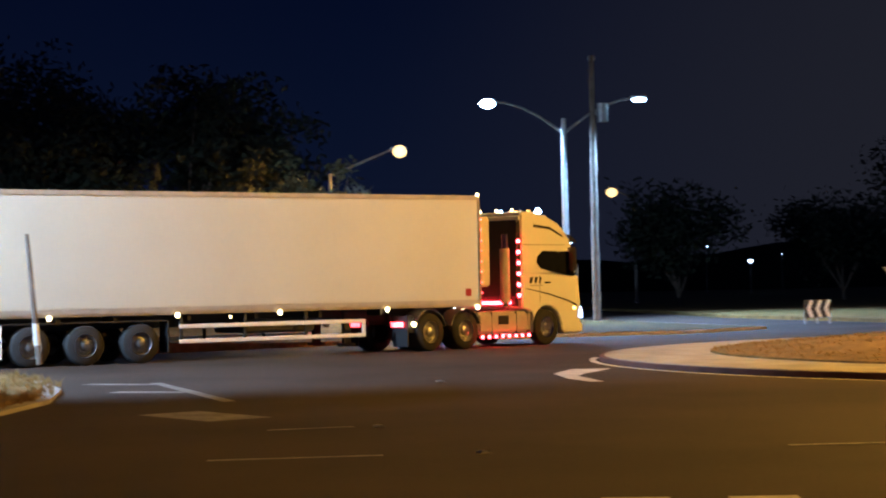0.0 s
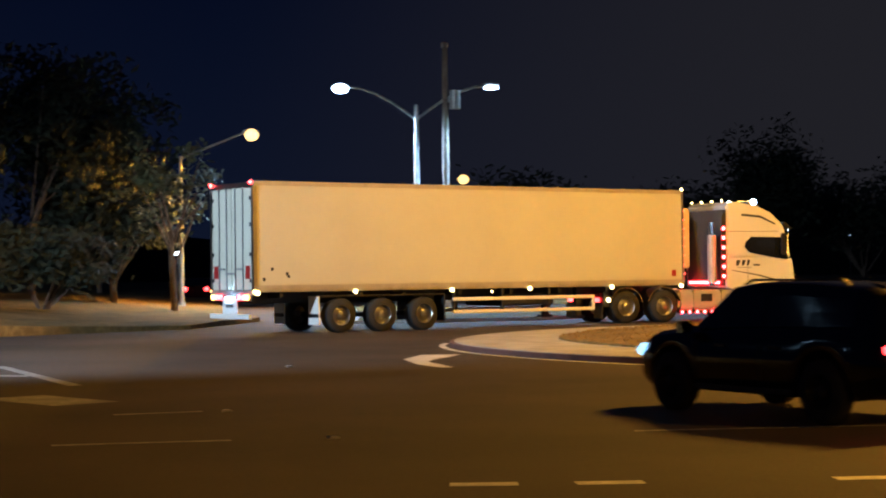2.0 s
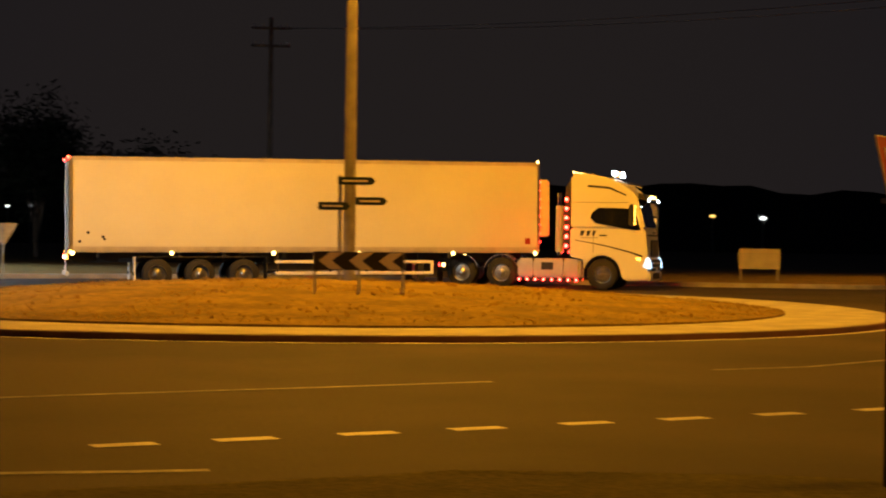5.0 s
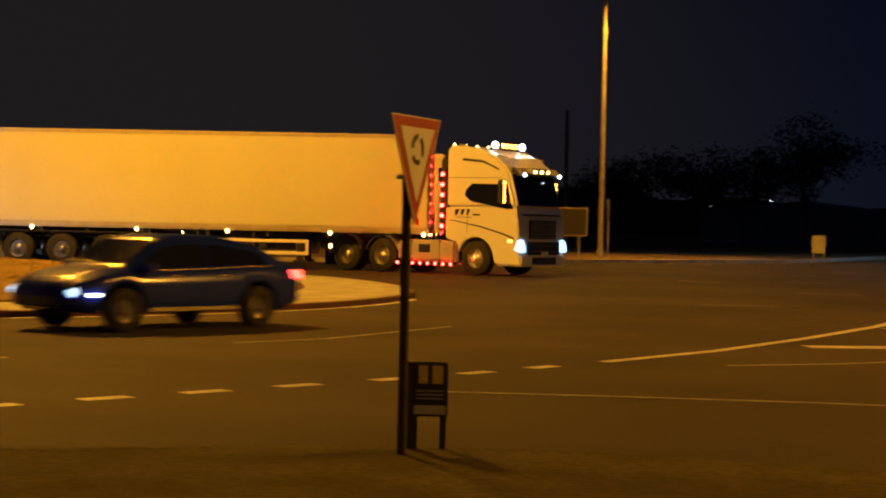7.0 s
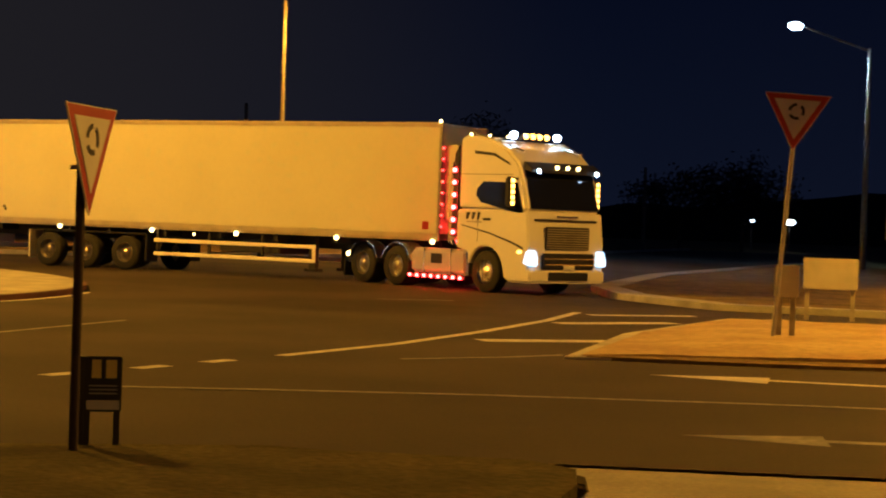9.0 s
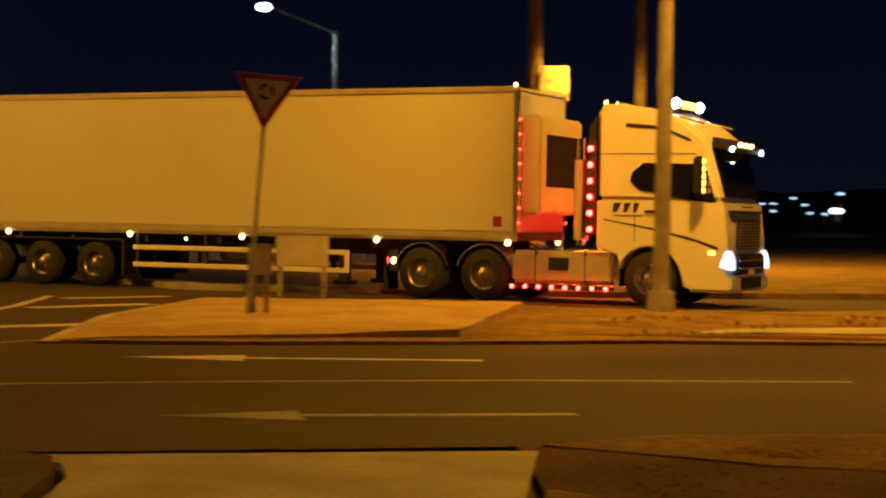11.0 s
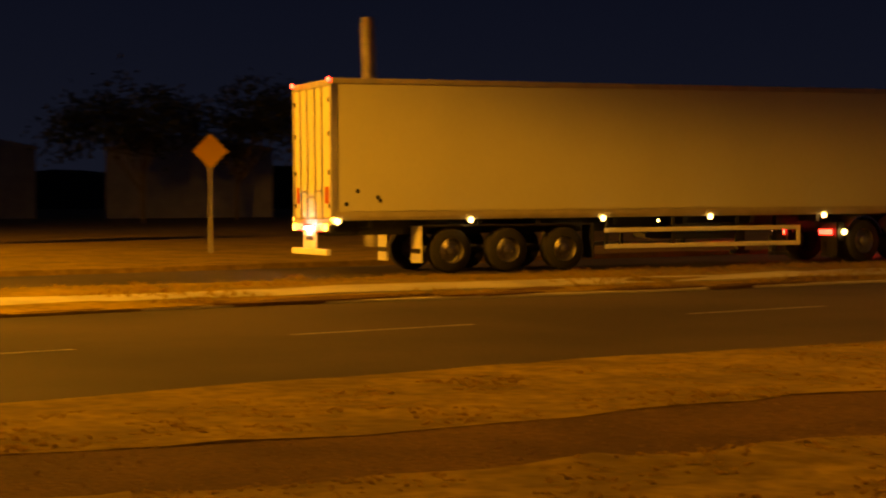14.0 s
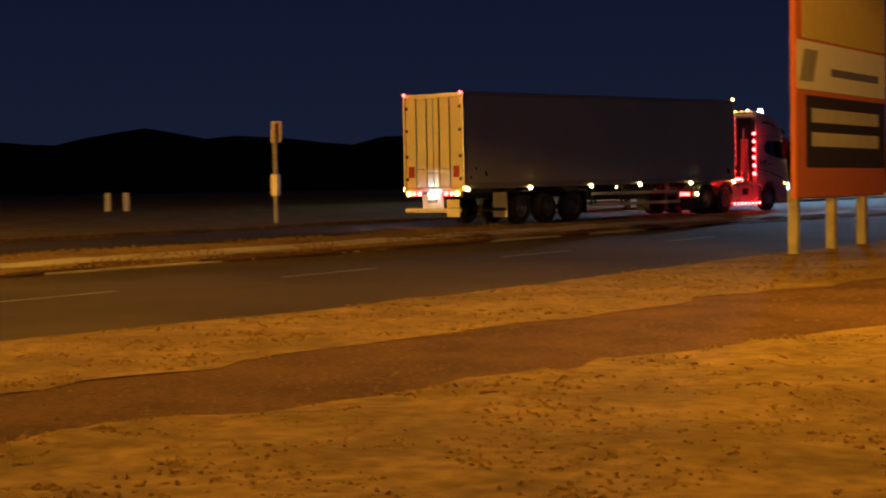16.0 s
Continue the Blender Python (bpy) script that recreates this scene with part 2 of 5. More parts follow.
def cyl(a, b, r0, r1=None, seg=12):
    return bm_cyl(bmesh.new(), a, b, r0, r1, seg)


def ball(at, r, squash=1.0, seg=10):
    bm = bmesh.new()
    bmesh.ops.create_uvsphere(bm, u_segments=seg, v_segments=seg // 2 + 1, radius=r,
                              matrix=Matrix.Translation(at) @ Matrix.Diagonal((1, 1, squash, 1)))
    return bm


def bm_prism(bm, outline, y0, y1):
    """A closed outline of (x, z) drawn out from y0 to y1."""
    a = [bm.verts.new((x, y0, z)) for x, z in outline]
    b = [bm.verts.new((x, y1, z)) for x, z in outline]
    n = len(outline)
    bm.faces.new(a)
    bm.faces.new(b[::-1])
    for i in range(n):
        bm.faces.new((a[i], b[i], b[(i + 1) % n], a[(i + 1) % n]))
    bmesh.ops.recalc_face_normals(bm, faces=bm.faces)
    return bm


def prism(outline, y0, y1, bevel=0.0):
    bm = bm_prism(bmesh.new(), outline, y0, y1)
    if bevel:
        bmesh.ops.bevel(bm, geom=[e for e in bm.edges if len(e.link_faces) == 2 and e.calc_face_angle(0) > 0.6], offset=bevel, segments=2, affect="EDGES")
    return bm


def part(name, bm, material, parent=None, label="", smooth=False):
    me = bpy.data.meshes.new(name)
    bm.to_mesh(me)
    bm.free()
    me.materials.append(M[material] if isinstance(material, str) else material)
    if smooth:
        for p in me.polygons:
            p.use_smooth = True
    ob = new(name, me)
    if parent:
        ob.parent = parent
    if label:
        ob["label"] = label
    return ob


def thing(name, at, turn=0, label="", category="", group=""):
    ob = new(name)
    ob.matrix_world = pose(*at, 0, 0, turn)
    return tagged(ob, label, category, group)


# ================= ground =================
def smooth_step(a, b, x):
    u = min(1.0, max(0.0, (x - a) / (b - a)))
    return u * u * (3 - 2 * u)


def ground_z(x, y):
    rise = 0.0085 * max(0.0, -5 - max(y, -160.0))
    return rise - 0.07 * smooth_step(28, 45, y) * (1 - smooth_step(30, 42, x)) + 0.08 * smooth_step(33, 44, x) * smooth_step(8, 20, y)


def sheet(outline, lift=0.0, step=4.0, thick=0.0, extra=None):
    """A piece of ground inside an outline of (x, y), that follows the lie of the land; thick: with sides that deep."""
    bm = bmesh.new()
    bm.faces.new([bm.verts.new((x, y, 0)) for x, y in outline])
    for k in (0, 1):
        lo, hi = min(p[k] for p in outline), max(p[k] for p in outline)
        c = math.floor(lo / step) * step + step
        while c < hi and hi - lo > step:
            co, no = [0, 0, 0], [0, 0, 0]
            co[k], no[k] = c + 0.013, 1
            bmesh.ops.bisect_plane(bm, geom=bm.verts[:] + bm.edges[:] + bm.faces[:], plane_co=co, plane_no=no)
            c += step
    bmesh.ops.recalc_face_normals(bm, faces=bm.faces)
    if bm.faces and sum(f.normal.z for f in bm.faces) < 0:
        bmesh.ops.reverse_faces(bm, faces=bm.faces)
    if thick:
        rim = [e for e in bm.edges if e.is_boundary]
        r = bmesh.ops.extrude_edge_only(bm, edges=rim)
        low = {v for v in r["geom"] if isinstance(v, bmesh.types.BMVert)}
    else:
        low = set()
    for v in bm.verts:
        z = ground_z(v.co.x, v.co.y) + lift - (thick if v in low else 0)
        if extra and v not in low:
            z += extra(v.co.x, v.co.y)
        v.co.z = z
    return bm


def structure(name, bm, material, label, category="ground"):
    return tagged(part(name, bm, material), label, category, kind="structure")


def far_axis(lo, hi, step):
    inner = list(np.arange(lo, hi + 0.1, step))
    return [-2500, -1200, -600, -300] + inner + [300, 600, 1200, 2500]


def ground():
    xs, ys = far_axis(-100, 160, 4.0), far_axis(-180, 160, 4.0)
    verts = [(x, y, ground_z(x, y) - 0.06) for y in ys for x in xs]
    w = len(xs)
    faces = [(j * w + i, j * w + i + 1, (j + 1) * w + i + 1, (j + 1) * w + i) for j in range(len(ys) - 1) for i in range(w - 1)]
    me = bpy.data.meshes.new("ground")
    me.from_pydata(verts, [], faces)
    me.materials.append(M["drygrass"])
    tagged(new("ground", me), "dry grass and dirt ground reaching the horizon", "ground", kind="structure")


ground()

CENTRE = (26.87, 29.02)


def ring(radius, a0=0, a1=360, n=64, centre=CENTRE):
    return [(centre[0] + radius * math.cos(radians(a0 + (a1 - a0) * i / n)), centre[1] + radius * math.sin(radians(a0 + (a1 - a0) * i / n))) for i in range(n + (a1 - a0 < 360))]


ROAD = [(-70, 20), (-20, 14.5), (0, 11.2), (4.0, 10.0), (6.9, 8.7), (8.6, 8.0), (10.2, 6.4), (11.0, 4.6), (11.3, 2.7), (12.0, -0.8), (12.6, -1.7), (13.0, -4),
        (12.95, -6), (12.75, -9.5), (12.4, -12.7), (11.7, -16), (11.2, -18.5), (10.9, -22), (10.4, -30), (9.6, -38), (7.9, -50), (3.5, -75), (-4, -110), (-8, -150),
        (14, -150), (20, -100), (27, -68), (30.5, -48), (32.5, -34), (34.5, -20), (35.8, -10), (35.6, 1), (36.6, 5.4), (40, 8), (45, 9.7), (60, 10.8), (100, 9.5), (160, 9),
        (160, 24), (80, 22), (66, 26.5), (55, 31), (50, 38), (46, 46), (41, 51), (36, 56), (37, 70), (42, 95), (52, 140), (38, 140), (27, 95), (18.5, 58), (14, 51), (5, 47), (-30, 50), (-70, 55)]
structure("road", sheet(ROAD), "asphalt", "worn grey asphalt roundabout and its approach roads", "road")


def raised(name, outline, material, label, height=0.13, extra=None, kerb="kerb", kerb_wide=0.28):
    """A kerbed island: the kerb is a real step, the top lies inside it."""
    cx = sum(p[0] for p in outline) / len(outline)
    cy = sum(p[1] for p in outline) / len(outline)
    structure(name + "_kerb", sheet(outline, height, 3.0, height + 0.05), kerb, "pale concrete kerb round a traffic island", "kerb")
    inner = []
    n = len(outline)
    for i, (x, y) in enumerate(outline):
        (px, py), (qx, qy) = outline[i - 1], outline[(i + 1) % n]
        nx, ny = (qy - py), -(qx - px)
        k = math.hypot(nx, ny) or 1
        nx, ny = nx / k, ny / k
        if (x + nx - cx) ** 2 + (y + ny - cy) ** 2 > (x - cx) ** 2 + (y - cy) ** 2:
            nx, ny = -nx, -ny
        inner.append((x + nx * kerb_wide, y + ny * kerb_wide))
    structure(name, sheet(inner, height + 0.012, 2.0, 0.05, extra), material, label, "ground")


ISLAND_GRASS = 10.6


def mound(x, y):
    r = math.hypot(x - CENTRE[0], y - CENTRE[1]) / ISLAND_GRASS
    h = max(0.0, 1 - r * r) ** 1.2 * 0.5
    return h + 0.05 * noise.noise((x * 0.5, y * 0.5, 0)) * min(1, (1 - min(1, r)) * 6)


structure("roundabout_kerb", sheet(ring(12.95, n=96), 0.1, 2.0, 0.15), "redkerb", "dark kerb face round the roundabout island", "kerb")
structure("roundabout_apron", sheet(ring(12.85, n=96), 0.112, 2.0, 0.03), "concrete", "pale concrete apron round the roundabout island", "apron")
structure("roundabout_grass", sheet(ring(ISLAND_GRASS, n=96), 0.15, 1.0, 0.05, mound), "drygrass", "mounded dry grass on the roundabout island", "grass")

MEDIAN = [(20.6, 4.6), (21.2, 2.5), (22.0, -0.6), (22.7, -3.1), (22.9, -9.4), (22.2, -15), (20.8, -20.5), (19.4, -30), (18.5, -38), (17.4, -46), (12.0, -68), (2, -100),
          (6, -100), (16.5, -68), (21.5, -46), (24.2, -31), (26.2, -20), (28.4, -10.5), (30.6, -3), (32.3, 1.5), (32.0, 4.2), (26, 4.9)]


def median_rise(x, y):
    """The median's top swells gently behind its near kerb."""
    near = float(np.interp(-y, [-p[1] for p in MEDIAN[:12]], [p[0] for p in MEDIAN[:12]]))
    return (0.1 * smooth_step(-2, -9, y) + 0.05 * noise.noise((x * 0.7, y * 0.7, 3))) * smooth_step(near + 0.3, near + 1.6, x)


raised("median", MEDIAN, "drygrass", "dry trodden grass and dirt on the median strip", 0.03, median_rise)
near_line = [(float(np.interp(-y, [-p[1] for p in MEDIAN[:12]], [p[0] for p in MEDIAN[:12]])), y) for y in np.arange(-3.5, -66.0, -2.5)]
structure("median_path", sheet([(x + 1.0, y) for x, y in near_line] + [(x + 1.95, y) for x, y in near_line][::-1], 0.052, 1.5, 0.04, median_rise), "concrete", "pale worn concrete strip along the median", "pavement")
median_dirt = random.Random(12)
for k in range(44):
    py = -2.5 - 56 * (k + median_dirt.random() * 0.8) / 44
    px = float(np.interp(-py, [-p[1] for p in MEDIAN[:12]], [p[0] for p in MEDIAN[:12]])) + median_dirt.uniform(-0.05, 0.9)
    long, wide = median_dirt.uniform(0.5, 1.6), median_dirt.uniform(0.14, 0.42)
    rim = []
    for i in range(16):
        a = 2 * math.pi * i / 16
        f = median_dirt.uniform(0.65, 1.15)
        rim.append((px + wide * f * math.cos(a) + 0.1 * long * f * math.sin(a), py + long * f * math.sin(a)))
    structure("dirt_patch", sheet(rim, 0.055, 0.6, 0.05, median_rise), "dirt", "dark soil and litter over the median kerb", "dirt")

structure("median_nose", sheet([(20.9, 4.45), (21.6, 2.6), (22.4, -0.4), (30.0, -1.6), (31.8, 1.5), (31.6, 4.0), (26, 4.6)], 0.055, 0.6, 0.04, lambda x, y: 0.09 * smooth_step(0.0, 1.6, min(x - 21.2, 31.6 - x)) * smooth_step(0.0, 1.4, 4.6 - y) + 0.03 * noise.noise((x * 1.2, y * 1.2, 6))), "sandy", "pale sandy concrete nose of the median island", "pavement")
raised("north_island", [(19.5, 52.2), (26, 51.8), (30, 54), (31, 66), (30.5, 76), (27.5, 74), (22.5, 60)], "greengrass", "short grass on the island of the far road", 0.1)
WEST = [(-40, 26), (-12, 24), (0.3, 22.6), (1.7, 23.4), (2.7, 26), (3.2, 29), (3.2, 33), (2.2, 36), (-10, 38), (-40, 40)]
raised("west_island", WEST, "drygrass", "dry grass island at the mouth of the side road", 0.06, lambda x, y: 0.05 + 0.06 * noise.noise((x, y, 5)))
structure("far_verge", sheet([(5, 47.2), (14, 51.2), (18.3, 58), (26.8, 95), (20, 95), (-30, 70), (-30, 50.3)], 0.12, 3.0, 0.2, lambda x, y: 0.06 * noise.noise((x * 0.4, y * 0.4, 8)) + 1.2 * smooth_step(0, 14, 12 - x + (y - 47) * 0.4) * 0.6), "drygrass", "rough grass bank beside the far road", "verge")
structure("north_verge", sheet([(36.4, 56.3), (41.3, 51.3), (46.3, 46.3), (50.3, 38.3), (55.3, 31.3), (66, 26.8), (80, 22.4), (160, 24.4), (160, 120), (52.5, 140), (42.4, 95), (37.4, 70)], 0.12, 6.0, 0.2), "drygrass", "pale dry grass verge beyond the roundabout", "verge")
structure("east_verge", sheet([(36.2, 4.9), (40, 7.6), (45, 9.3), (60, 10.4), (100, 9.1), (160, 8.6), (160, -140), (16, -140), (20.4, -100), (27.4, -68), (30.9, -48), (32.9, -34), (34.9, -20), (36.2, -10), (35.9, 1)], 0.1, 5.0, 0.2, lambda x, y: 0.05 * noise.noise((x * 0.4, y * 0.4, 2))), "drygrass", "rough dry grass beyond the exit road", "verge")
# strips of the near verge, beside the camera
structure("near_verge", sheet([(-70, 19.6), (-20, 14.1), (0, 10.9), (4.0, 9.7), (6.8, 8.4), (8.5, 7.7), (10.0, 6.1), (10.75, 4.4), (11.0, 2.7), (10.75, 2.3), (10.1, 2.15), (8.0, 2.1), (-70, 2.1)], 0.05, 2.0, 0.1, lambda x, y: 0.03 * noise.noise((x, y, 1))), "greengrass", "short worn grass on the near verge", "verge")
structure("driveway", sheet([(11.15, 2.6), (11.75, -0.75), (10.2, -0.6), (6.5, -0.2), (6.0, 2.05), (8.5, 2.05), (10.2, 2.1), (10.8, 2.25)], 0.004, 2.0, 0.05), "concrete", "worn concrete driveway crossing", "driveway")
EDGE = [(12.05, -0.8), (12.65, -1.75), (13.05, -4), (13.0, -6), (12.8, -9.5), (12.45, -12.7), (11.75, -16), (11.25, -18.5), (10.95, -22), (10.45, -30), (9.65, -38), (7.95, -50), (3.55, -75)]
TRACK = [(11.2, -2.2), (10.5, -4.3), (9.9, -5.6), (9.5, -8), (9.3, -9.7), (8.7, -13.5), (8.3, -15.5), (7.4, -21.5), (6.6, -25), (5.6, -32), (4.0, -42), (0, -60)]
BANK = [(9.9, -0.7), (9.2, -2.2), (8.4, -4.5), (8.0, -6), (7.6, -7.9), (6.5, -10.9), (5.3, -15.5), (4.5, -17.2), (3.0, -23), (1.0, -32), (-3, -46)]


def ragged(pts, amount, seed):
    """A finer line along pts with a worn, uneven edge."""
    out = []
    for (x0, y0), (x1, y1) in zip(pts, pts[1:]):
        n = max(1, int(math.hypot(x1 - x0, y1 - y0) / 0.5))
        for i in range(n):
            u = i / n
            x, y = x0 + (x1 - x0) * u, y0 + (y1 - y0) * u
            out.append((x + amount * noise.noise((x * 0.8, y * 0.8, seed)) + amount * 0.5 * noise.noise((x * 2.6, y * 2.6, seed)), y))
    return out + [pts[-1]]


def lumps(x, y):
    return 0.045 * noise.noise((x * 0.9, y * 0.9, 4)) + 0.035 * noise.noise((x * 2.7, y * 2.7, 9)) + 0.015 * noise.noise((x * 6.5, y * 6.5, 14))


structure("shoulder", sheet(ragged(EDGE, 0.16, 1) + ragged(TRACK, 0.3, 2)[::-1], 0.007, 1.0, 0.05, lambda x, y: max(0.0, 0.4 * lumps(x, y))), "drygrass", "dry grass strip along the road edge", "verge")
structure("footpath_dirt", sheet([(12.0, -0.62)] + [(x + 0.3, y) for x, y in TRACK] + [(x - 0.3, y) for x, y in BANK][::-1], 0.0, 1.0, 0.05), "dirt", "bare trodden dirt track", "verge")
structure("near_bank", sheet(ragged(BANK, 0.3, 3)[:-40] + [(-6, -34), (-6, 2.0), (6.0, 2.0), (6.5, -0.25)], 0.008, 0.25, 0.05, lambda x, y: max(0.0, lumps(x, y))), "drygrass", "lumpy dry grass beside the dirt track", "verge")


def tufts():
    """Small dry blades over the near verge, the median and the island's rim."""
    rnd = random.Random(5)
    verts, faces = [], []

    def tuft(x, y, z, size):
        for k in range(4):
            a, l = rnd.uniform(0, 6.28), size * rnd.uniform(0.5, 1.0)
            dx, dy = math.cos(a), math.sin(a)
            i = len(verts)
            verts.extend([(x - dy * 0.02, y + dx * 0.02, z), (x + dy * 0.02, y - dx * 0.02, z), (x + dx * l * 0.7, y + dy * l * 0.7, z + l)])
            faces.append((i, i + 1, i + 2))
    for k in range(30000):
        x, y = rnd.uniform(1.5, 12), -2 - 30 * rnd.random() ** 1.4
        bank = np.interp(-y, [-p[1] for p in BANK], [p[0] for p in BANK])
        track = np.interp(-y, [-p[1] for p in TRACK], [p[0] for p in TRACK])
        edge = np.interp(-y, [-p[1] for p in EDGE], [p[0] for p in EDGE])
        if noise.noise((x * 1.3, y * 1.3, 11)) < -0.12 or x > edge or bank < x < track:
            continue
        tuft(x, y, ground_z(x, y) + 0.006 + max(0.0, lumps(x, y)) * (1.0 if x < bank else 0.4) - 0.003, rnd.uniform(0.01, 0.034) * (1.0 + 0.8 * noise.noise((x * 0.6, y * 0.6, 17))))
    for k in range(5200):
        y = 1.5 - 45 * rnd.random()
        near = np.interp(-y, [-p[1] for p in MEDIAN[:11]], [p[0] for p in MEDIAN[:11]])
        x = near + 0.35 + rnd.random() ** 1.5 * 4.5
        if y > -2.5 or noise.noise((x * 0.4, y * 0.4, 21)) < -0.05:
            continue
        tuft(x, y, ground_z(x, y) + 0.035 + median_rise(x, y), rnd.uniform(0.04, 0.13))
    for k in range(7000):
        a, r = rnd.uniform(0, 6.28), (ISLAND_GRASS - 0.05) * math.sqrt(rnd.random())
        x, y = CENTRE[0] + r * math.cos(a), CENTRE[1] + r * math.sin(a)
        if noise.noise((x * 0.5, y * 0.5, 31)) < 0.0 and r < ISLAND_GRASS - 1.4:
            continue
        tuft(x, y, ground_z(x, y) + 0.14 + mound(x, y), rnd.uniform(0.03, 0.09))
    for k in range(2600):
        x, y = rnd.uniform(-4.0, 3.2), rnd.uniform(22.5, 36.5)
        right = np.interp(y, [22.6, 23.4, 26, 29, 33, 36], [0.3, 1.7, 2.7, 3.2, 3.2, 2.2])
        if x < right and (x > right - 0.6 or noise.noise((x * 0.7, y * 0.7, 41)) > -0.1):
            tuft(x, y, ground_z(x, y) + 0.09, rnd.uniform(0.05, 0.2))
    me = bpy.data.meshes.new("grass_tufts")
    me.from_pydata(verts, [], faces)
    me.materials.append(M["blade"])
    tagged(new("grass_tufts", me), "small dry grass tufts on verge, median and island", "grass", kind="stuff")


tufts()


def pebbles():
    """Loose stones on the trodden track."""
    rnd = random.Random(8)
    verts, faces = [], []
    for k in range(5200):
        y = -1.0 - 30 * rnd.random() ** 1.3
        a = np.interp(-y, [-p[1] for p in BANK], [p[0] for p in BANK])
        b = np.interp(-y, [-p[1] for p in TRACK], [p[0] for p in TRACK])
        x, r = a + (b - a) * rnd.random(), 0.006 + 0.02 * rnd.random() ** 3
        z, i, t = ground_z(x, y), len(verts), rnd.uniform(0, 6.28)
        verts.extend([(x + r * rnd.uniform(0.7, 1.3) * math.cos(t + 1.57 * q), y + r * rnd.uniform(0.7, 1.3) * math.sin(t + 1.57 * q), z - 0.002) for q in range(4)])
        verts.append((x + r * 0.2, y, z + r * rnd.uniform(0.5, 1.0)))
        faces.extend([(i + q, i + (q + 1) % 4, i + 4) for q in range(4)])
    me = bpy.data.meshes.new("pebbles")
    me.from_pydata(verts, [], faces)
    me.materials.append(M["stone"])
    tagged(new("pebbles", me), "small loose stones on the dirt track", "stones", kind="stuff")


pebbles()


def kerb_line(name, pts, wide, up, label):
    """A raised concrete edge along a line."""
    side = []
    for i, (x, y) in enumerate(pts):
        (px, py), (qx, qy) = pts[max(0, i - 1)], pts[min(len(pts) - 1, i + 1)]
        k = math.hypot(qx - px, qy - py)
        side.append((x - (qy - py) / k * wide, y + (qx - px) / k * wide))
    structure(name, sheet(pts + side[::-1], up, 3.0, up + 0.05), "kerb", label, "kerb")


kerb_line("far_kerb", [(160, 24.2), (80, 22.2), (66, 26.65), (55.15, 31.15), (50.15, 38.15), (46.15, 46.15), (41.15, 51.15), (36.2, 56.15)], -0.45, 0.15, "pale concrete kerb of the far verge")
kerb_line("exit_kerb", [(35.85, 1), (36.1, 4.95), (39.95, 7.7), (45, 9.4), (60, 10.5), (100, 9.2)], -0.7, 0.13, "pale concrete kerb at the mouth of the exit road")


# ================= markings =================
def stripe(name, a, b, width, material="paint", label="painted white road line", lift=0.006):
    (x0, y0), (x1, y1) = a, b
    k = math.hypot(x1 - x0, y1 - y0)
    nx, ny = -(y1 - y0) / k * width / 2, (x1 - x0) / k * width / 2
    return tagged(part(name, sheet([(x0 + nx, y0 + ny), (x1 + nx, y1 + ny), (x1 - nx, y1 - ny), (x0 - nx, y0 - ny)], lift, 3.0), material), label, "road marking", "road markings", "structure")


def band(name, pts, width, material="paint", label="painted white road line"):
    left, right = [], []
    for i, (x, y) in enumerate(pts):
        (px, py), (qx, qy) = pts[max(0, i - 1)], pts[min(len(pts) - 1, i + 1)]
        k = math.hypot(qx - px, qy - py)
        nx, ny = -(qy - py) / k * width / 2, (qx - px) / k * width / 2
        left.append((x + nx, y + ny))
        right.append((x - nx, y - ny))
    return tagged(part(name, sheet(left + right[::-1], 0.006, 3.0), material), label, "road marking", "road markings", "structure")


GIVE_WAY = [(5.35, 11.6), (6.2, 11.25), (8.0, 10.6), (8.93, 10.3), (9.94, 9.97), (10.9, 9.65), (11.95, 9.33), (12.95, 9.0), (14.0, 8.68), (15.15, 8.32), (16.4, 8.0), (17.55, 7.75)]
for i, (x, y) in enumerate(GIVE_WAY):
    u, v = GIVE_WAY[min(i + 1, len(GIVE_WAY) - 1)]
    if i == len(GIVE_WAY) - 1:
        u, v = x + 1, y - 0.2
    k = math.hypot(u - x, v - y)
    stripe("give_way_dash", (x - 0.25 * (u - x) / k, y - 0.25 * (v - y) / k), (x + 0.25 * (u - x) / k, y + 0.25 * (v - y) / k), 0.2, label="white give way dash across the road mouth")
band("edge_line", [(6.4, 9.85), (6.75, 9.62), (7.1, 9.35), (7.55, 9.07)], 0.12, "worn")
band("lane_line", [(3.1, 16.15), (4.7, 15.8)], 0.12, "worn")
band("lane_line", [(8.4, 14.75), (10.3, 14.2), (12.4, 13.5), (14.7, 12.8)], 0.12, "worn")
band("lane_line", [(18.3, 12.3), (19.8, 11.85), (23.5, 11.9)], 0.1, "worn")
band("lane_line", [(14.3, 7.4), (14.9, 6.0), (15.6, 4.2), (16.3, 1.8), (16.9, -0.9), (17.3, -4.2)], 0.13, "worn")
band("splitter_line", [(18.7, 7.5), (21.5, 7.05), (25.0, 6.85), (29.0, 6.8), (32.4, 7.0)], 0.18)
stripe("splitter_bar", (23.1, 6.35), (24.3, 4.75), 0.5, label="white diagonal bar of the painted splitter")
stripe("splitter_bar", (28.3, 6.45), (30.1, 4.8), 0.5, label="white diagonal bar of the painted splitter")
stripe("splitter_bar", (31.6, 6.6), (33.0, 4.9), 0.4, label="white diagonal bar of the painted splitter")
band("splitter_line", [(19.2, 6.2), (20.4, 5.2), (21.2, 4.75)], 0.12, "worn")
